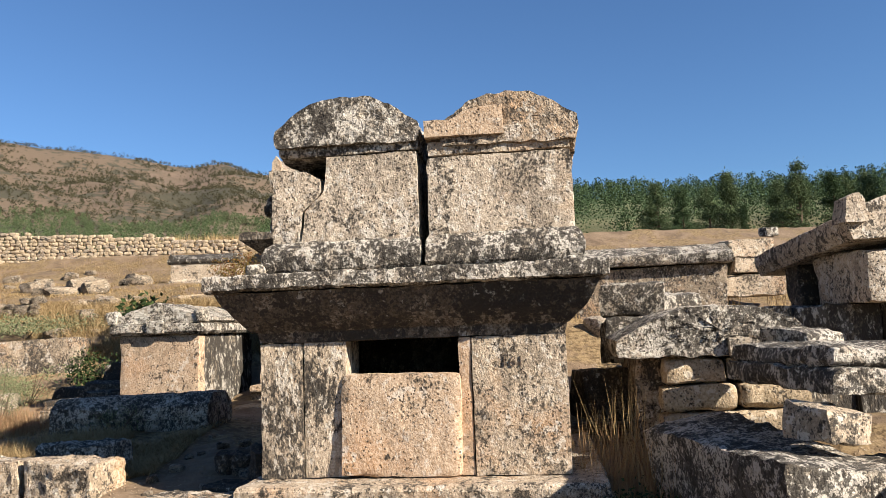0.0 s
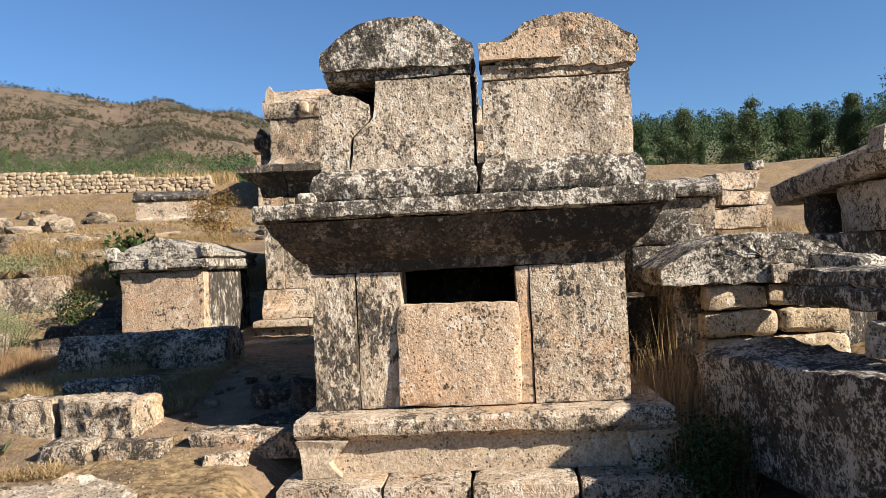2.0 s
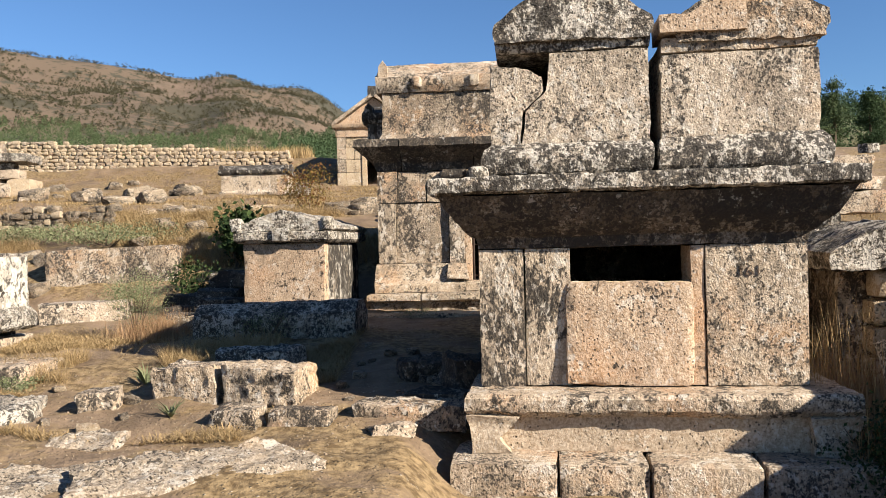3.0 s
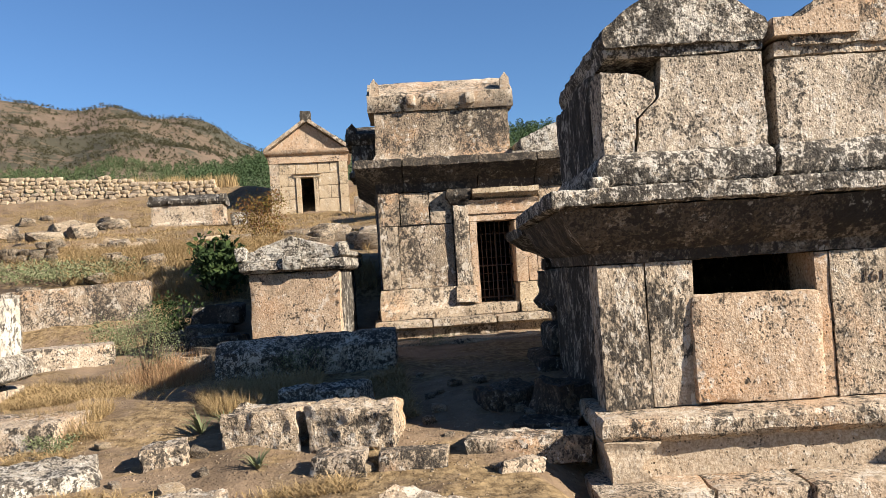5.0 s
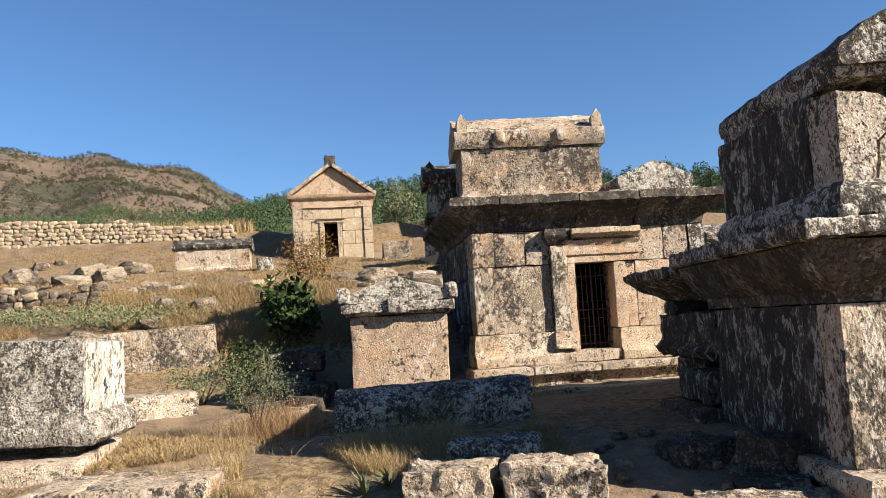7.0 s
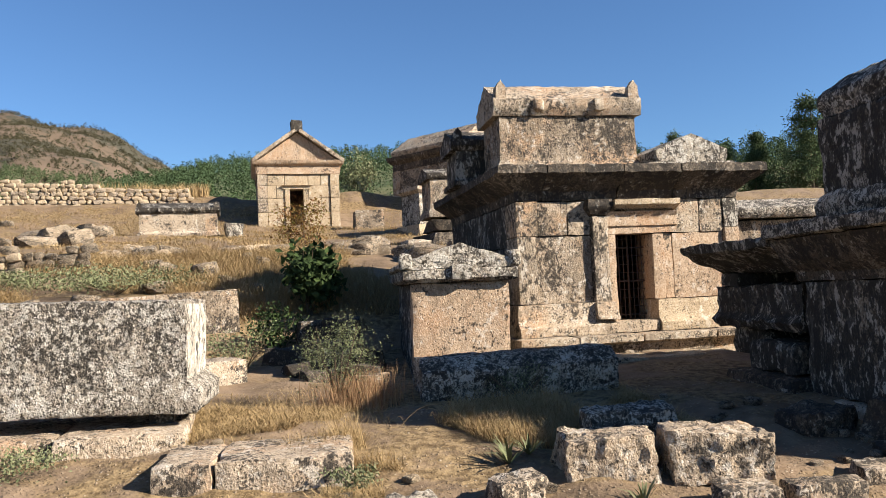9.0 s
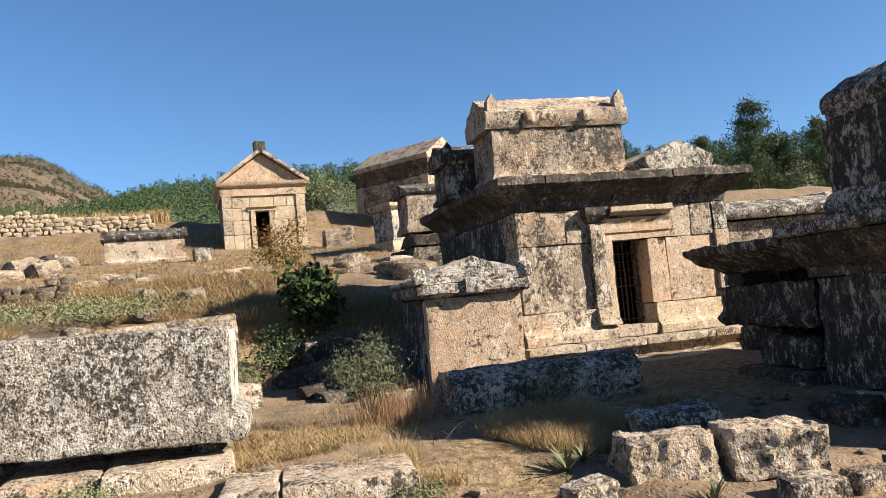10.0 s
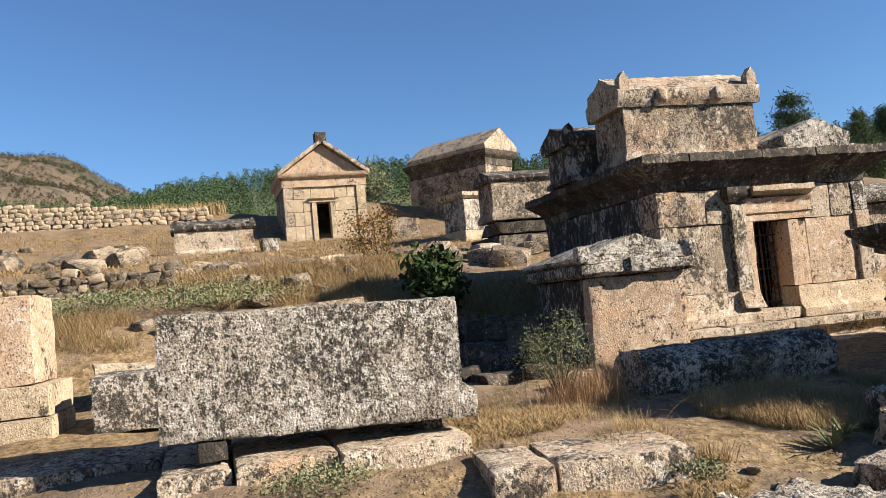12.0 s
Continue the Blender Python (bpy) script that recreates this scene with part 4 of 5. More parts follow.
part("lid_boss", block(0.02, 0.22, -0.13, 0.1, 1.07, 1.24, 0.05, 0.015, 0.04), M_CHEST, gt)
part("body", block(-0.78, 0.8, 0.35, 2.1, -0.1, 1.06, 0.1, 0.03, 0.05), M_MIXED, gt)
RUB = ((-0.55, 0.0, 0.82, 1.06), (0.02, 0.5, 0.84, 1.05), (-0.6, 0.1, 0.56, 0.80), (0.12, 0.75, 0.58, 0.82), (-0.6, -0.1, 0.28, 0.54), (-0.08, 0.75, 0.26, 0.56), (-0.62, 0.75, -0.1, 0.25))
for a, b, z0, z1 in RUB:
    part("rubble_stone", block(a, b, 0.02, 0.34, z0, z1, 0.06, 0.02, 0.07), M_YELLOW, gt)
rough_block("topping_stone", 0.55, 0.6, 0.26, M_LICHEN, pose(3.05, 6.75, 1.08, 4, 0, 30), "lichened stone on the rubble", 0.1, 0.04, 0.06)
WB = ((2.6, 3.3), (3.31, 4.2), (4.21, 5.1), (5.11, 6.2))
aw = thing("ashlar_wall", pose(0, 0, 0), "dark ashlar wall behind the stones", "wall")
for z0, z1, s in ((0.3, 0.92, 0.0), (0.925, 1.52, 0.35)):
    for a, b in WB:
        part("ashlar", block(a + s, b + s, 8.15 - 0.05 * a + 0.1, 9.3, z0, z1, 0.08, 0.018, 0.04), M_BLACK, aw)
ls = thing("toppled_sarcophagus", pose(4.62, 7.5, 0, 0, 0, -2), "broken chest with ridged lid slipped across stones", "sarcophagus")
slipped = part("lid", turned(sharp_lid(-0.66, 0.7, 0, 2.5, 0.0, 0.25, 0.52, 0.07, 0.018), pose(0, 0, 2.14, -4.5, 0, 0)), M_CHEST, ls)
part("lid_knob", prism([(-0.70, 2.30), (-0.48, 2.30), (-0.49, 2.52), (-0.55, 2.58), (-0.66, 2.54)], -0.05, 0.22, 0.05, 0.012), M_CHEST, slipped)
part("chest", block(-0.45, 0.9, 0.1, 1.3, 1.53, 2.06, 0.08, 0.03, 0.06), M_CHEST, ls)
part("rest_stone", block(-0.5, -0.2, 1.6, 2.0, 1.53, 2.12, 0.08, 0.02, 0.05), M_DARK, ls)
for k, (x, y, z, sx, sy, sz, mt) in enumerate(((6.8, 17.2, 1.9, 1.6, 0.9, 0.5, M_CREAM), (6.85, 17.2, 2.4, 1.3, 0.8, 0.35, M_CREAM), (6.7, 17.2, 2.75, 1.2, 0.8, 0.45, M_CREAM), (7.25, 17.1, 3.2, 0.35, 0.4, 0.22, M_GREY))):
    rough_block("piled_block", sx, sy, sz, mt, pose(x, y, z, 0, 0, 4 * k), "pale broken block in a pile", 0.08, 0.03, 0.09, group="pile of pale blocks")
long_sarcophagus("sarcophagus", pose(4.9, 22.0, 2.55, 0, 0, -6), 1.9, 0.9, 0.55, 0.32, (M_YELLOW, M_LICHEN), "half buried sarcophagus on the slope", True, "", 0.1)
single("fallen_slab", sharp_lid(-0.7, 0.7, 0, 3.6, 0, 0.2, 0.45, 0.1, 0.02), M_LICHEN, pose(6.2, 16.9, 2.62, 0, 0, 82), "long lichened lid beside the large tomb", "stone slab")
rough_block("stone_platform", 3.6, 1.2, 1.1, M_MIXED, pose(4.4, 17.3, 1.52, 0, 0, -8), "stone base under a long lid", 0.06, 0.02, 0.12)
for k, (x, y, z, sx, sy, sz, mt) in enumerate(((2.35, 9.6, 1.50, 0.9, 0.9, 0.42, M_LICHEN), (2.3, 9.4, 0.95, 1.0, 0.9, 0.55, M_LICHEN), (2.0, 9.1, 0.35, 1.1, 0.9, 0.6, M_DARK), (3.2, 11.0, 1.0, 1.4, 1.0, 0.6, M_MIXED), (3.4, 12.6, 1.2, 1.6, 1.0, 0.75, M_LICHEN))):
    rough_block("rubble_block", sx, sy, sz, mt, pose(x, y, z, 0, 0, 9 * k - 15), "lichened block heaped beside the tomb", 0.09, 0.035, 0.08, group="heaped blocks")

# ---- upper terraces ----
PH = pose(-6.42, 33.6, 0)
house = thing("temple_tomb", PH, "small temple shaped tomb with gable and open doorway", "tomb")
part("plinth", rings([(-0.15, 3.65, -0.25, 3.7, 3.5), (-0.15, 3.65, -0.25, 3.7, 3.98), (-0.05, 3.55, -0.1, 3.6, 4.05)], 0.2, 0.02, 3, 0.05), M_CREAM, house)
COURSE = (4.055, 4.7, 5.25, 5.75, 6.2)
for k, (z0, z1) in enumerate(zip(COURSE, COURSE[1:])):
    for cuts in (((0.0, 0.42, 1.15) if k % 2 else (0.0, 0.42, 0.8, 1.15)), ((2.15, 2.7, 3.1, 3.5) if k % 2 else (2.15, 3.1, 3.5))):
        for a, b in zip(cuts, cuts[1:]):
            pil = a == 0.0 or b == 3.5
            part("ashlar", block(a + 0.004, b - 0.004, -0.06 if pil else 0.0, 0.5, z0 + 0.003, z1 - 0.003, 0.14, 0.008, 0.02), M_CREAM if a == 0.0 and k else M_YELLOW, house)
part("lintel_course", block(1.155, 2.145, 0.0, 0.5, 5.75, 6.2, 0.14, 0.008, 0.02), M_YELLOW, house)
for a, b in ((1.155, 1.36), (1.94, 2.145)):
    part("door_jamb", block(a, b, -0.05, 0.5, 4.055, 5.6, 0.14, 0.006, 0.02), M_YELLOW, house)
part("door_lintel", rings([(1.05, 2.25, -0.05, 0.5, 5.605), (1.05, 2.25, -0.05, 0.5, 5.7), (1.0, 2.3, -0.14, 0.5, 5.745)], 0.12, 0.006, 3, 0.01), M_YELLOW, house)
for a, b in ((0.0, 0.5), (3.0, 3.5)):
    part("side_wall", block(a, b, 0.505, 3.5, 4.055, 6.2, 0.25, 0.015, 0.03), M_MIXED, house)
part("back_wall", block(0.5, 3.0, 3.1, 3.5, 4.055, 6.2, 0.3, 0.015, 0.03), M_MIXED, house)
part("entablature", rings([(-0.05, 3.55, -0.07, 3.55, 6.205), (-0.05, 3.55, -0.07, 3.55, 6.5), (-0.2, 3.7, -0.2, 3.7, 6.6), (-0.22, 3.72, -0.24, 3.72, 6.74)], 0.14, 0.012, 4, 0.02), M_ORANGE, house)
part("pediment", prism([(0.05, 6.745), (3.45, 6.745), (1.75, 7.86)], -0.02, 3.5, 0.2, 0.012), M_ORANGE, house)
for sgn in (-1, 1):
    part("roof_slab", turned(block(-1.12, 1.12, -0.26, 3.7, 0, 0.15, 0.15, 0.014, 0.03), pose(1.75 + sgn * 0.98, 0, 7.26, 0, sgn * 33.2, 0)), M_CREAM, house)
part("roof_block", block(1.50, 1.98, -0.2, 0.4, 7.86, 8.34, 0.1, 0.03, 0.07), M_BLACK, house, "dark weathered block on the roof peak")
house.scale = (0.915, 1, 1)
long_sarcophagus("sarcophagus", pose(-10.35, 29.8, 3.55, 0, 0, 2), 2.55, 1.3, 0.78, 0.42, (M_CREAM, M_BLACK), "low sarcophagus with dark lid on the hillside")
rough_block("grey_block", 0.7, 0.6, 0.6, M_LICHEN, pose(-7.3, 30.2, 3.5, 0, 0, 10), "lichened block beside a sarcophagus", 0.08, 0.03, 0.1)
mt_ = thing("gabled_house_tomb", pose(2.3, 34.6, 0, 0, 0, -58), "stone house tomb with gabled end on the terrace", "tomb")
part("base", block(-4.55, 0.05, -0.05, 1.95, 3.8, 5.4, 0.25, 0.02, 0.05), M_MIXED, mt_)
part("wall", block(-4.5, 0, 0, 1.9, 5.4, 7.0, 0.2, 0.015, 0.04), M_MIXED, mt_)
for a in (-4.53, -0.42):
    part("pilaster", block(a, a + 0.45, -0.05, 0.3, 5.4, 7.0, 0.2, 0.01, 0.03), M_CREAM, mt_)
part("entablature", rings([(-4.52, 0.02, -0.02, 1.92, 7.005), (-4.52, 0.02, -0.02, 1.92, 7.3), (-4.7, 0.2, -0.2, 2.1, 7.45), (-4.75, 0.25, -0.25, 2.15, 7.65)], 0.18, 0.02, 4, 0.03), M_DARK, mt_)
part("roof", turned(sharp_lid(-0.2, 2.1, -0.2, 4.4, 7.655, 0.22, 1.0, 0.2, 0.02), pose(0, 0, 0, 0, 0, 90)), M_CREAM, mt_)
al = thing("altar_block", pose(-1.22, 27.2, 0, 0, 0, 20), "pale capped altar block with a dark side", "altar")
part("foot", block(-0.6, 0.85, -0.6, 0.8, 3.0, 3.5, 0.15, 0.02, 0.05), M_YELLOW, al)
part("shaft", block(-0.5, 0.6, -0.5, 0.6, 3.5, 4.5, 0.12, 0.015, 0.04), M_GREY, al)
part("cap", rings([(-0.5, 0.6, -0.5, 0.6, 4.505), (-0.62, 0.72, -0.62, 0.72, 4.6), (-0.62, 0.72, -0.62, 0.72, 4.72)], 0.12, 0.015, 4, 0.03), M_CREAM, al)
long_sarcophagus("sarcophagus", pose(-2.2, 22.2, 3.30, 0, 0, -2), 2.4, 1.2, 1.0, 0.36, (M_MIXED, M_BLACK), "tall stained sarcophagus on a stone base", False)
rough_block("stone_platform", 2.8, 1.6, 0.34, M_DARK, pose(-1.0, 22.8, 2.95, 0, 0, -2), "dark base slab below a sarcophagus", 0.06, 0.03, 0.12)
rough_block("stone_platform", 3.1, 1.9, 0.5, M_DARK, pose(-0.9, 22.8, 2.45, 0, 0, -2), "lower dark base slab", 0.06, 0.03, 0.12)
rough_block("grey_block", 1.1, 0.9, 0.95, M_MIXED, pose(-2.55, 30.6, 3.45, 0, 0, 0), "stone block with a dark top by the temple tomb", 0.06, 0.02, 0.12)
ru = thing("ruined_tomb", pose(-20.6, 33.2, 0, 0, 0, 6), "tumbled ashlar tomb with overhanging slab", "tomb")
for x, y, z, sx, sy, sz, mt in ((-0.6, 0, 3.9, 2.4, 1.6, 0.6, M_CREAM), (0.9, 0.2, 3.9, 0.9, 1.4, 0.8, M_YELLOW), (-0.8, 0.1, 4.5, 1.8, 1.4, 0.55, M_MIXED), (0.5, 0.0, 4.7, 0.8, 0.9, 0.4, M_CREAM), (0.3, 0.0, 5.1, 0.6, 0.7, 0.3, M_LICHEN), (-0.3, 0.1, 5.4, 3.3, 1.6, 0.35, M_LICHEN), (-0.9, 0.1, 5.75, 1.8, 1.1, 0.55, M_MIXED)):
    part("tumbled_block", block(x - sx / 2, x + sx / 2, y - sy / 2, y + sy / 2, z, z + sz, 0.14, 0.03, 0.07), mt, ru)

# ---- dry stone walls and loose stones ----
STONES = {}


def rounded(geo, a=0.42):
    """A field stone: a broken block worn part of the way to a ball."""
    v, f = geo
    ln = np.linalg.norm(v, axis=1, keepdims=True)
    return v * (1 - a) + v / np.maximum(ln, 0.05) * 0.6 * a, f


for key, mt in (("y", M_YELLOW), ("c", M_CREAM), ("l", M_CHEST), ("g", M_RUBBLE)):
    STONES[key] = [mesh_of("wall_stone", rounded(block(-0.5, 0.5, -0.5, 0.5, -0.5, 0.5, 0.17, 0.06, 0.06, 0.3), 0.34), mt) for k in range(5)]


def dry_wall(name, label, x0, x1, y_at, foot_at, top_at, course, keys, seed, rz=0.0):
    """Courses of unequal stones between a foot line and a top line."""
    r = random.Random(seed)
    w = thing(name, pose(0, 0, 0), label, "wall")
    x, col = x0, 0
    for row in range(14):
        x = x0 + r.uniform(-0.2, 0.05)
        while x < x1:
            h = course * r.uniform(0.85, 1.15)
            l = course * r.uniform(0.9, 2.6)
            z = foot_at(x) + row * course * 0.96
            if z + h * 0.6 < top_at(x) + r.uniform(-0.5, 0.2) * course:
                ob = new("wall_stone", r.choice(STONES[r.choice(keys)]))
                ob.parent = w
                ob.matrix_local = pose(x + l / 2, y_at(x) + r.uniform(-0.04, 0.04), z + h / 2, r.uniform(-9, 9), r.uniform(-11, 11), r.uniform(-9, 9)) @ Matrix.Diagonal((l * 1.10, course * 1.7, h * 1.16, 1))
            x += l
    return w


dry_wall("dry_stone_wall", "long yellow dry stone terrace wall", -24.5, -9.3, lambda x: 37.5, lambda x: 5.0 - 0.02 * (x + 9), lambda x: 6.2 - 0.062 * (x + 9.3) + 0.05 * math.sin(x * 1.7), 0.175, "yyyc", 3)
dry_wall("dry_stone_wall", "short dark rubble terrace wall", -14.2, -10.0, lambda x: 19.3, lambda x: 1.75, lambda x: 2.58 + 0.08 * math.sin(x * 3), 0.15, "gggggy", 4)


def loose(n, x0, x1, y0, y1, s0, s1, keys, label, group, seed):
    r = random.Random(seed)
    for k in range(n):
        x, y = r.uniform(x0, x1), r.uniform(y0, y1)
        s = r.uniform(s0, s1)
        ob = new("loose_stone", r.choice(STONES[r.choice(keys)]))
        ob.matrix_world = pose(x, y, gz(x, y) + s * 0.2, r.uniform(-12, 12), r.uniform(-12, 12), r.uniform(0, 180)) @ Matrix.Diagonal((s * r.uniform(0.9, 1.5), s, s * r.uniform(0.5, 0.8), 1))
        tagged(ob, label, "stone", group)


loose(84, -10.2, -3.6, 20.9, 22.2, 0.25, 0.72, "ggggy", "rough stone in a collapsed terrace row", "collapsed terrace stones", 11)
loose(5, -14.5, -9.5, 24, 27.5, 0.5, 1.1, "g", "lichened boulder on the dry slope", "slope boulders", 12)
loose(11, -9.5, -5.5, 16.2, 20.0, 0.2, 0.6, "g", "stone in the dry grass of the slope", "slope stones", 13)
loose(16, -19, -11, 28, 35, 0.3, 0.9, "g", "stone lying on the upper terrace", "terrace stones", 14)
loose(10, -3.8, 0.5, 19, 21.5, 0.4, 1.0, "lgc", "stone below a sarcophagus base", "stones below the bases", 15)
loose(22, -7.2, -3.2, 6.6, 9.6, 0.07, 0.17, "cyg", "small pale stone on the earth", "small path stones", 16)
loose(14, -3.2, -1.9, 6.3, 9.6, 0.06, 0.16, "cg", "small stone by the kerb", "small kerb stones", 17)
loose(5, -10.5, -9.4, 14.5, 17, 0.25, 0.5, "g", "worn stone beside the pier", "stones beside the pier", 18)
loose(16, 1.5, 8.0, 12, 24, 0.4, 1.0, "lgc", "stone on the slope behind the tombs", "stones behind the tombs", 19)
loose(5, -2.9, -0.2, 8.9, 10.6, 0.08, 0.2, "lg", "small stone on the shaded path", "small shaded stones", 20)

peb = scatter(4200, -8.5, -0.6, 6.0, 12.4, 31, -0.2, 0.9)
pr = np.random.default_rng(6)
pv, pf = [], []
octa = np.array([(1, 0, 0), (-1, 0, 0), (0, 1, 0), (0, -1, 0), (0, 0, 1), (0, 0, -1)], float)
oface = [[0, 2, 4], [2, 1, 4], [1, 3, 4], [3, 0, 4], [2, 0, 5], [1, 2, 5], [3, 1, 5], [0, 3, 5]]
for k, p in enumerate(peb):
    pv.append(p + octa * pr.uniform(0.5, 1.2, (6, 3)) * pr.uniform(0.004, 0.016))
    pf.extend([[i + 6 * k for i in f] for f in oface])
tagged(part("gravel", (np.concatenate(pv), pf), M_PEBBLE, smooth=False, tidy=False), "pale gravel strewn over the earth", "gravel", kind="stuff")

# ---- grass and weeds ----
def grass(label, pts, length, width, lean, mat, seed, name="dry_grass"):
    tagged(part(name, blades(pts, length, width, lean, seed), mat, smooth=False, tidy=False), label, "grass", kind="stuff")


grass("matted straw on the earth", scatter(42000, -8.2, -3.0, 6.6, 10.8, 41, 0.0, 0.8), (0.06, 0.24), 0.006, (60, 92), M_STRAW, 1)
grass("matted straw beside the path", scatter(14000, -12, -7, 5.5, 9.0, 42, 0.0, 0.8), (0.06, 0.2), 0.005, (60, 92), M_STRAW, 2)
grass("tufts of dry grass on the flat", scatter(16000, -6.6, -3.9, 8.2, 10.0, 43, 0.1, 1.1), (0.10, 0.34), 0.004, (30, 88), M_STRAW, 3)
grass("tall dry grass on the slope", scatter(56000, -13, -3.0, 15.4, 21.8, 44, -0.3, 0.5), (0.18, 0.55), 0.006, (35, 85), M_STRAW, 4)
grass("dry grass on the upper terrace", scatter(52000, -24, 1, 21.5, 37, 45, -0.25, 0.3), (0.06, 0.2), 0.014, (35, 85), M_STRAW, 5)
grass("dry grass above the terrace wall", scatter(9000, -30, -8.5, 37.9, 41.5, 46, -0.3, 0.3), (0.35, 0.8), 0.025, (5, 30), M_STRAW, 6)
grass("dry grass among heaped stones", scatter(6000, 1.4, 9, 8.5, 22, 47, 0.1, 0.4), (0.15, 0.45), 0.010, (10, 55), M_STRAW, 7)
grass("dry stalks between two tombs", on_ground(RNG.uniform(1.12, 1.85, 420), RNG.uniform(6.0, 7.3, 420)), (0.4, 1.25), 0.006, (2, 22), M_STRAW, 8)
grass("reddish stalks between two tombs", on_ground(RNG.uniform(1.12, 1.8, 3800), RNG.uniform(6.0, 7.2, 3800)), (0.25, 0.85), 0.005, (5, 38), M_REDDRY, 9)
grass("straw under the chest and slabs", scatter(2500, -7.5, -5.6, 8.9, 11.5, 48, -0.1, 1.2), (0.08, 0.22), 0.004, (55, 90), M_STRAW, 10)


def clump_points(n, c, r, seed, hollow=0.35, squash=1.0, lumps=9):
    """Points in a ragged crown: several lumps with gaps between."""
    g = np.random.default_rng(seed)
    d = g.normal(size=(lumps, 3))
    d /= np.linalg.norm(d, axis=1, keepdims=True)
    cen = d * g.uniform(0.35, 0.8, (lumps, 1)) * np.array(r)
    k = g.integers(0, lumps, n)
    e = g.normal(size=(n, 3)) * 0.24 * np.array(r)
    p = cen[k] + e
    p[:, 2] = np.maximum(p[:, 2], -0.85 * r[2])
    return p + np.array(c)


def bush(name, x, y, radius, height, n, leaf, mat, label, seed, lumps=9, twig=True, base=0.0):
    t = thing(name, pose(x, y, gz(x, y) - 0.02), label, "bush")
    part("foliage", cards(clump_points(n, (0, 0, base + height * 0.55), (radius, radius, height * 0.5), seed, lumps=lumps), leaf, seed), mat, t, smooth=False, tidy=False)
    if twig:
        g = random.Random(seed)
        for _ in range(9):
            part("stem", stick((g.uniform(-0.05, 0.05), g.uniform(-0.05, 0.05), 0), (g.uniform(-1, 1) * radius * 0.7, g.uniform(-1, 1) * radius * 0.7, base + height * g.uniform(0.5, 0.95)), 0.010, 0.003, 4), M_BARK, t, tidy=False)
    return t


bush("fig_bush", -5.9, 15.4, 0.5, 1.25, 1500, (0.08, 0.19), M_FIG, "dark green fig bush with broad leaves", 21, 15)
bush("green_bush", -6.4, 14.5, 0.5, 0.7, 1100, (0.03, 0.08), M_FIG, "dark green weeds in the hollow", 22)
bush("creeping_shrub", -9.2, 17.3, 1.5, 0.55, 3600, (0.03, 0.07), M_WEED, "low creeping green shrub on the slope", 23, 16)
bush("creeping_shrub", -11.2, 17.6, 1.3, 0.5, 2600, (0.03, 0.07), M_WEED, "low creeping green shrub below a wall", 24, 14)
bush("dusty_weed", -5.98, 10.6, 0.40, 0.95, 4200, (0.010, 0.028), M_WEED, "dusty grey green weed with dry base", 25, 14)
grass("reddish dry stalks under a weed", on_ground(RNG.normal(-5.75, 0.2, 2200), RNG.normal(10.55, 0.16, 2200)), (0.15, 0.45), 0.004, (5, 60), M_REDDRY, 11)
bush("grey_weed", -4.2, 10.1, 0.42, 0.45, 900, (0.015, 0.03), M_WEED, "thin grey weed before the fallen lid", 26, 10)
bush("green_bush", -7.0, 13.3, 0.5, 0.7, 1200, (0.02, 0.05), M_WEED, "pale green weed beside stone blocks", 27)
bush("autumn_bush", -5.5, 21.3, 0.7, 1.35, 2600, (0.03, 0.08), M_BROWNLEAF, "bush with yellow and red autumn leaves", 28, 14)
bush("pale_bush", -1.3, 41.0, 1.3, 2.2, 1800, (0.08, 0.18), M_WEED, "pale green bush beyond the terrace", 29, 12)
bush("green_weed", 1.38, 5.95, 0.46, 0.7, 3600, (0.02, 0.05), M_FIG, "dark green weeds at the tomb foot", 30, 12)
bush("green_weed", 1.25, 6.45, 0.3, 0.35, 1200, (0.02, 0.05), M_FIG, "dark green weeds beside the plinth", 31, 10)
bush("green_weed", 0.55, 6.1, 0.10, 0.2, 300, (0.015, 0.035), M_FIG, "small green weed on the step", 32, 6, False)
bush("green_weed", 3.9, 14.6, 0.7, 0.7, 1600, (0.03, 0.06), M_WEED, "green shrub behind the gabled tomb", 33, 10)
bush("green_weed", -8.6, 8.9, 0.5, 0.22, 1500, (0.015, 0.035), M_WEED, "small green weeds before the base slabs", 34, 14, False)
bush("green_weed", -6.15, 8.05, 0.22, 0.2, 700, (0.015, 0.035), M_WEED, "yellow green weed beside a cracked slab", 35, 8, False)
bush("green_weed", -2.2, 12.45, 0.5, 0.14, 700, (0.015, 0.03), M_WEED, "small green weeds on the tomb step", 36, 10, False)


def rosette(x, y, r, seed):
    t = thing("spiky_rosette", pose(x, y, gz(x, y)), "grey green spiky rosette plant in the earth", "plant")
    for k in range(26):
        part("leaf", blades([(0, 0, 0)], (r * 0.7, r * 1.2), 0.022, (35, 85), seed * 100 + k, 0.1), M_WEED, t, smooth=False, tidy=False)


rosette(-4.35, 7.2, 0.2, 1)
rosette(-4.95, 8.2, 0.28, 2)
rosette(-4.75, 8.3, 0.24, 3)
arch = thing("dry_stalks", pose(0, 0, 0), "long arching dry stalks", "plant")
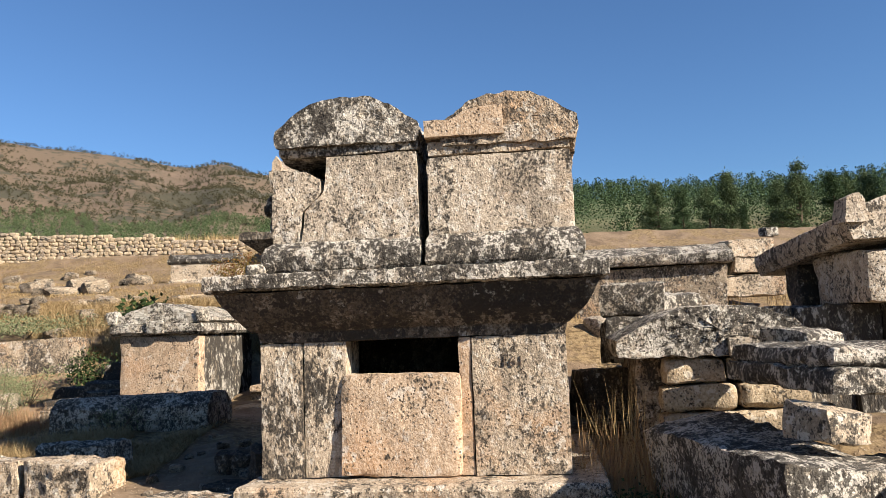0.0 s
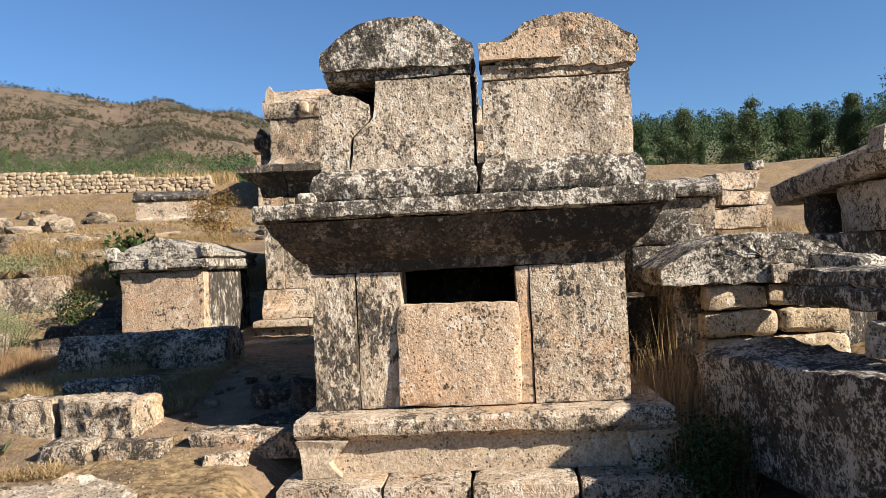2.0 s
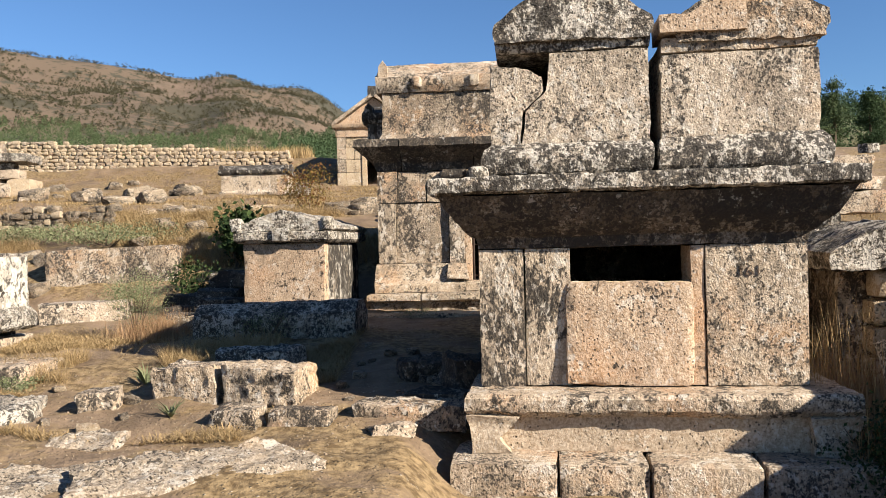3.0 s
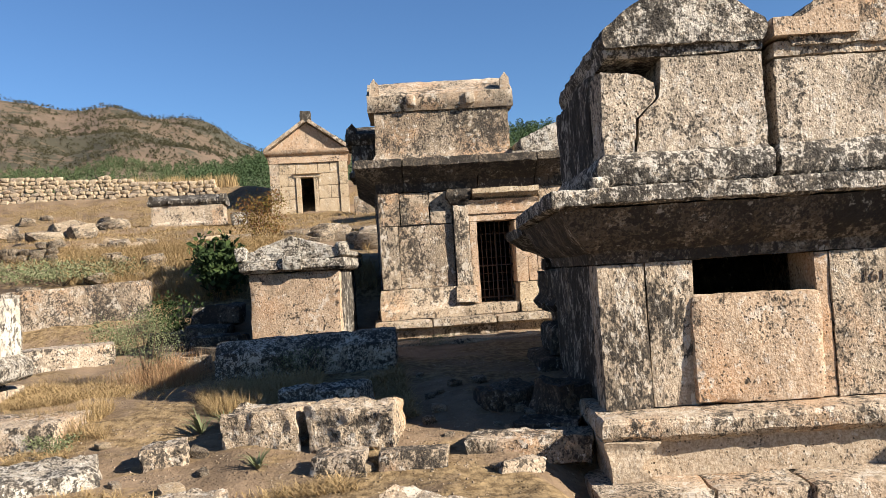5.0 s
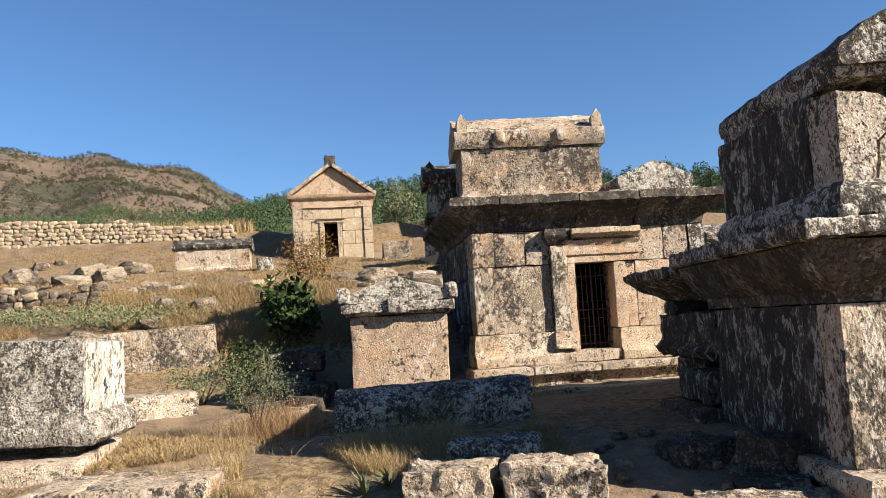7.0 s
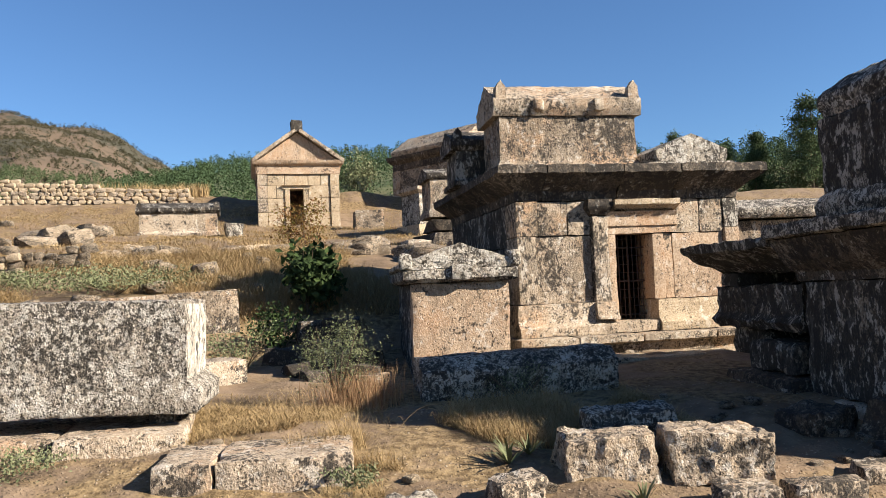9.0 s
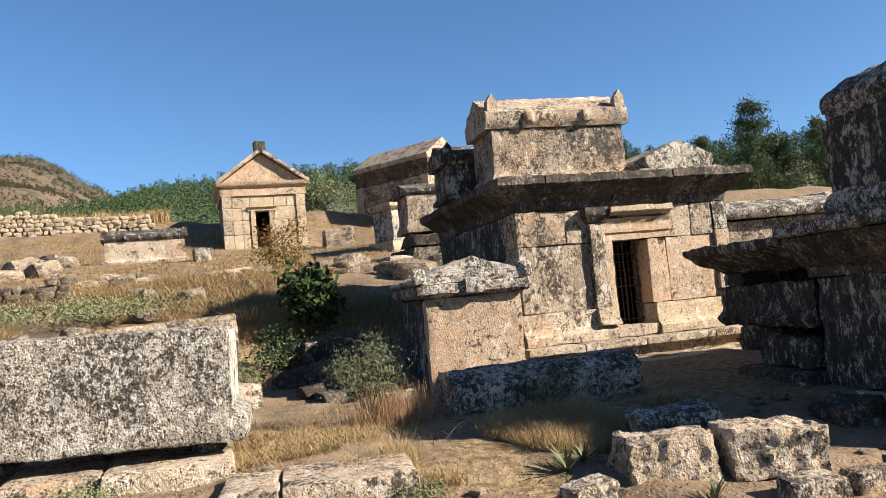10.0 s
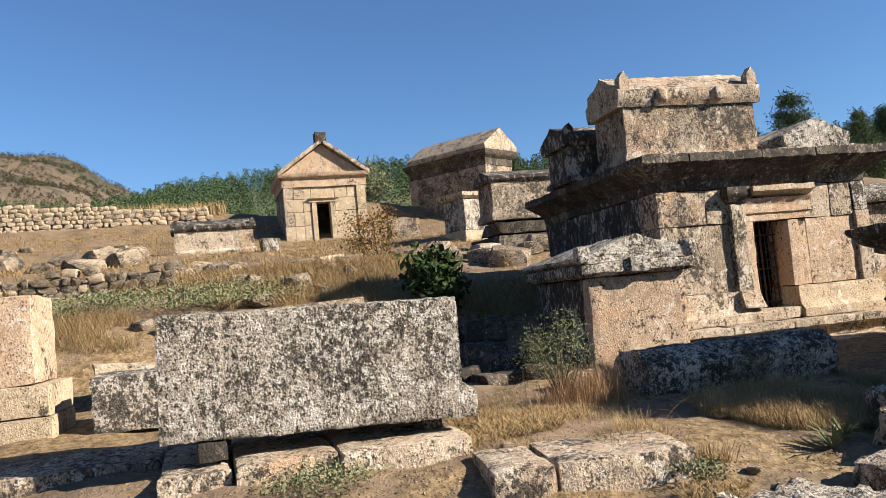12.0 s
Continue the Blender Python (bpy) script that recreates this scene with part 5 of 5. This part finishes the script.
for k in range(12):
    g_ = random.Random(60 + k)
    x, y = g_.uniform(-5.7, -3.9), g_.uniform(8.6, 9.7)
    z, a_ = gz(x, y), g_.uniform(0, 6.28)
    reach, rise = g_.uniform(0.3, 0.9), g_.uniform(0.06, 0.20)
    pts_ = [(x + reach * s * math.cos(a_), y + reach * s * math.sin(a_), z + rise * (1 - (1.6 * s - 0.9) ** 2 / 0.81)) for s in (0, 0.15, 0.3, 0.45, 0.6, 0.8, 1.0)]
    part("stalk", tube(pts_, 0.0018), M_STRAW, arch, tidy=False)


# ---- trees ----
def pine_tree(x, y, h, seed, slim=0.32, mat=None, label="", n=2600, name="pine_tree"):
    g = np.random.default_rng(seed)
    z0 = gz(x, y)
    t = thing(name, pose(x, y, z0 - 0.1), label, "tree")
    part("trunk", joined(stick((0, 0, 0), (0.02 * h, 0, h * 0.5), 0.022 * h, 0.014 * h, 8), stick((0.02 * h, 0, h * 0.5), (0, 0, h * 0.97), 0.014 * h, 0.003 * h, 8)), M_BARK, t)
    nb = 34
    zb = np.sort(g.uniform(0.14, 0.95, nb)) * h
    ab = g.uniform(0, 6.28, nb)
    lb = slim * h * np.clip(1.05 - zb / h, 0.06, 0.8) * g.uniform(0.6, 1.2, nb)
    ends = np.stack([np.cos(ab) * lb, np.sin(ab) * lb, zb + 0.18 * lb], 1)
    part("branches", joined(*[stick((0, 0, zb[k]), ends[k], 0.006 * h, 0.002 * h, 4) for k in range(nb)]), M_BARK, t)
    k = g.integers(0, nb, n)
    s = g.uniform(0.25, 1.1, n)[:, None]
    root = np.stack([0 * zb, 0 * zb, zb], 1)
    p = root[k] * (1 - s) + ends[k] * s + g.normal(size=(n, 3)) * np.array([0.034, 0.034, 0.030]) * h
    part("crown", cards(p, (0.014 * h, 0.038 * h), seed, 0.3), mat or M_PINE, t, smooth=False, tidy=False)


M_PINE2 = leaf_mat("young_pine_needles", (0.105, 0.135, 0.06), (0.05, 0.072, 0.033))
CONIFERS = ((29.6, 63.5, 14.6, 0.30, 1), (32.8, 64.1, 13.5, 0.28, 0), (24.7, 65.5, 14.1, 0.30, 1), (19.8, 63.0, 12.4, 0.22, 0), (22.8, 57.7, 10.1, 0.14, 0), (35.0, 66.3, 13.6, 0.30, 1),
            (38.0, 68.1, 14.2, 0.30, 1), (38.9, 65.3, 13.2, 0.30, 0), (29.9, 67.7, 13.8, 0.32, 1), (24.7, 70.9, 13.8, 0.34, 1), (23.1, 81.9, 16.3, 0.34, 1), (42.9, 62.2, 17.6, 0.50, 1), (41.6, 61.0, 14.0, 0.5, 1), (45.5, 62.0, 13.8, 0.5, 1),
            (40.4, 66.7, 15.3, 0.32, 1), (48.0, 59.7, 15.2, 0.40, 1), (52.8, 57.5, 13.4, 0.42, 1), (52.0, 60.9, 15.8, 0.34, 0))
for k, (x, y, top, sl, young) in enumerate(CONIFERS):
    pine_tree(x, y, top - gz(x, y), 40 + k, sl, M_PINE2 if young else M_PINE, "bushy pine at the foot of the wooded hill" if young else "slim dark cypress at the foot of the wooded hill", 11000, "pine_tree" if young else "cypress_tree")


M_SCRUB = leaf_mat("dry_scrub", (0.075, 0.066, 0.036), (0.038, 0.037, 0.021))


def far_trees(name, label, n, az, rr_, h, w, mat, seed, per, gap=-2.0, leaf=(0.16, 0.6)):
    """Woods too far to count: each tree a tapering heap of ragged tufts."""
    g = np.random.default_rng(seed)
    a = np.radians(g.uniform(*az, n))
    r = np.sqrt(g.uniform(rr_[0] ** 2, rr_[1] ** 2, n))
    x, y = r * np.sin(a), r * np.cos(a)
    keep = vnoise(np.stack([x * 0.03, y * 0.03, 0 * x], 1), seed) > gap
    x, y = x[keep], y[keep]
    n = len(x)
    z = ground_z(x, y)
    H = g.uniform(*h, n)
    u = g.uniform(0, 1, (n, per)) ** 0.8
    rad = w * H[:, None] * (1 - 0.8 * u) * np.sqrt(g.uniform(0, 1, (n, per)))
    th = g.uniform(0, 6.28, (n, per))
    p = np.stack([x[:, None] + rad * np.cos(th), y[:, None] + rad * np.sin(th), z[:, None] + H[:, None] * u], 2).reshape(-1, 3)
    tagged(part(name, cards(p, leaf, seed, 0.6), mat, smooth=False, tidy=False), label, "trees", kind="stuff")


far_trees("pine_wood", "green pine wood covering the hill", 2300, (-13, 58), (84, 290), (3.5, 6.5), 0.38, M_PINE, 1, 210, -2.0, (0.12, 0.40))
far_trees("young_pine_belt", "belt of young pines below the brown hill", 2600, (-44, -4), (215, 335), (3.0, 5.0), 0.42, M_PINE2, 2, 70, -2.0, (0.3, 0.6))
far_trees("hill_scrub", "dark scrub dotting the brown hill", 7500, (-46, -3), (320, 640), (1.2, 3.2), 0.8, M_SCRUB, 3, 30, -0.45, (0.35, 0.8))
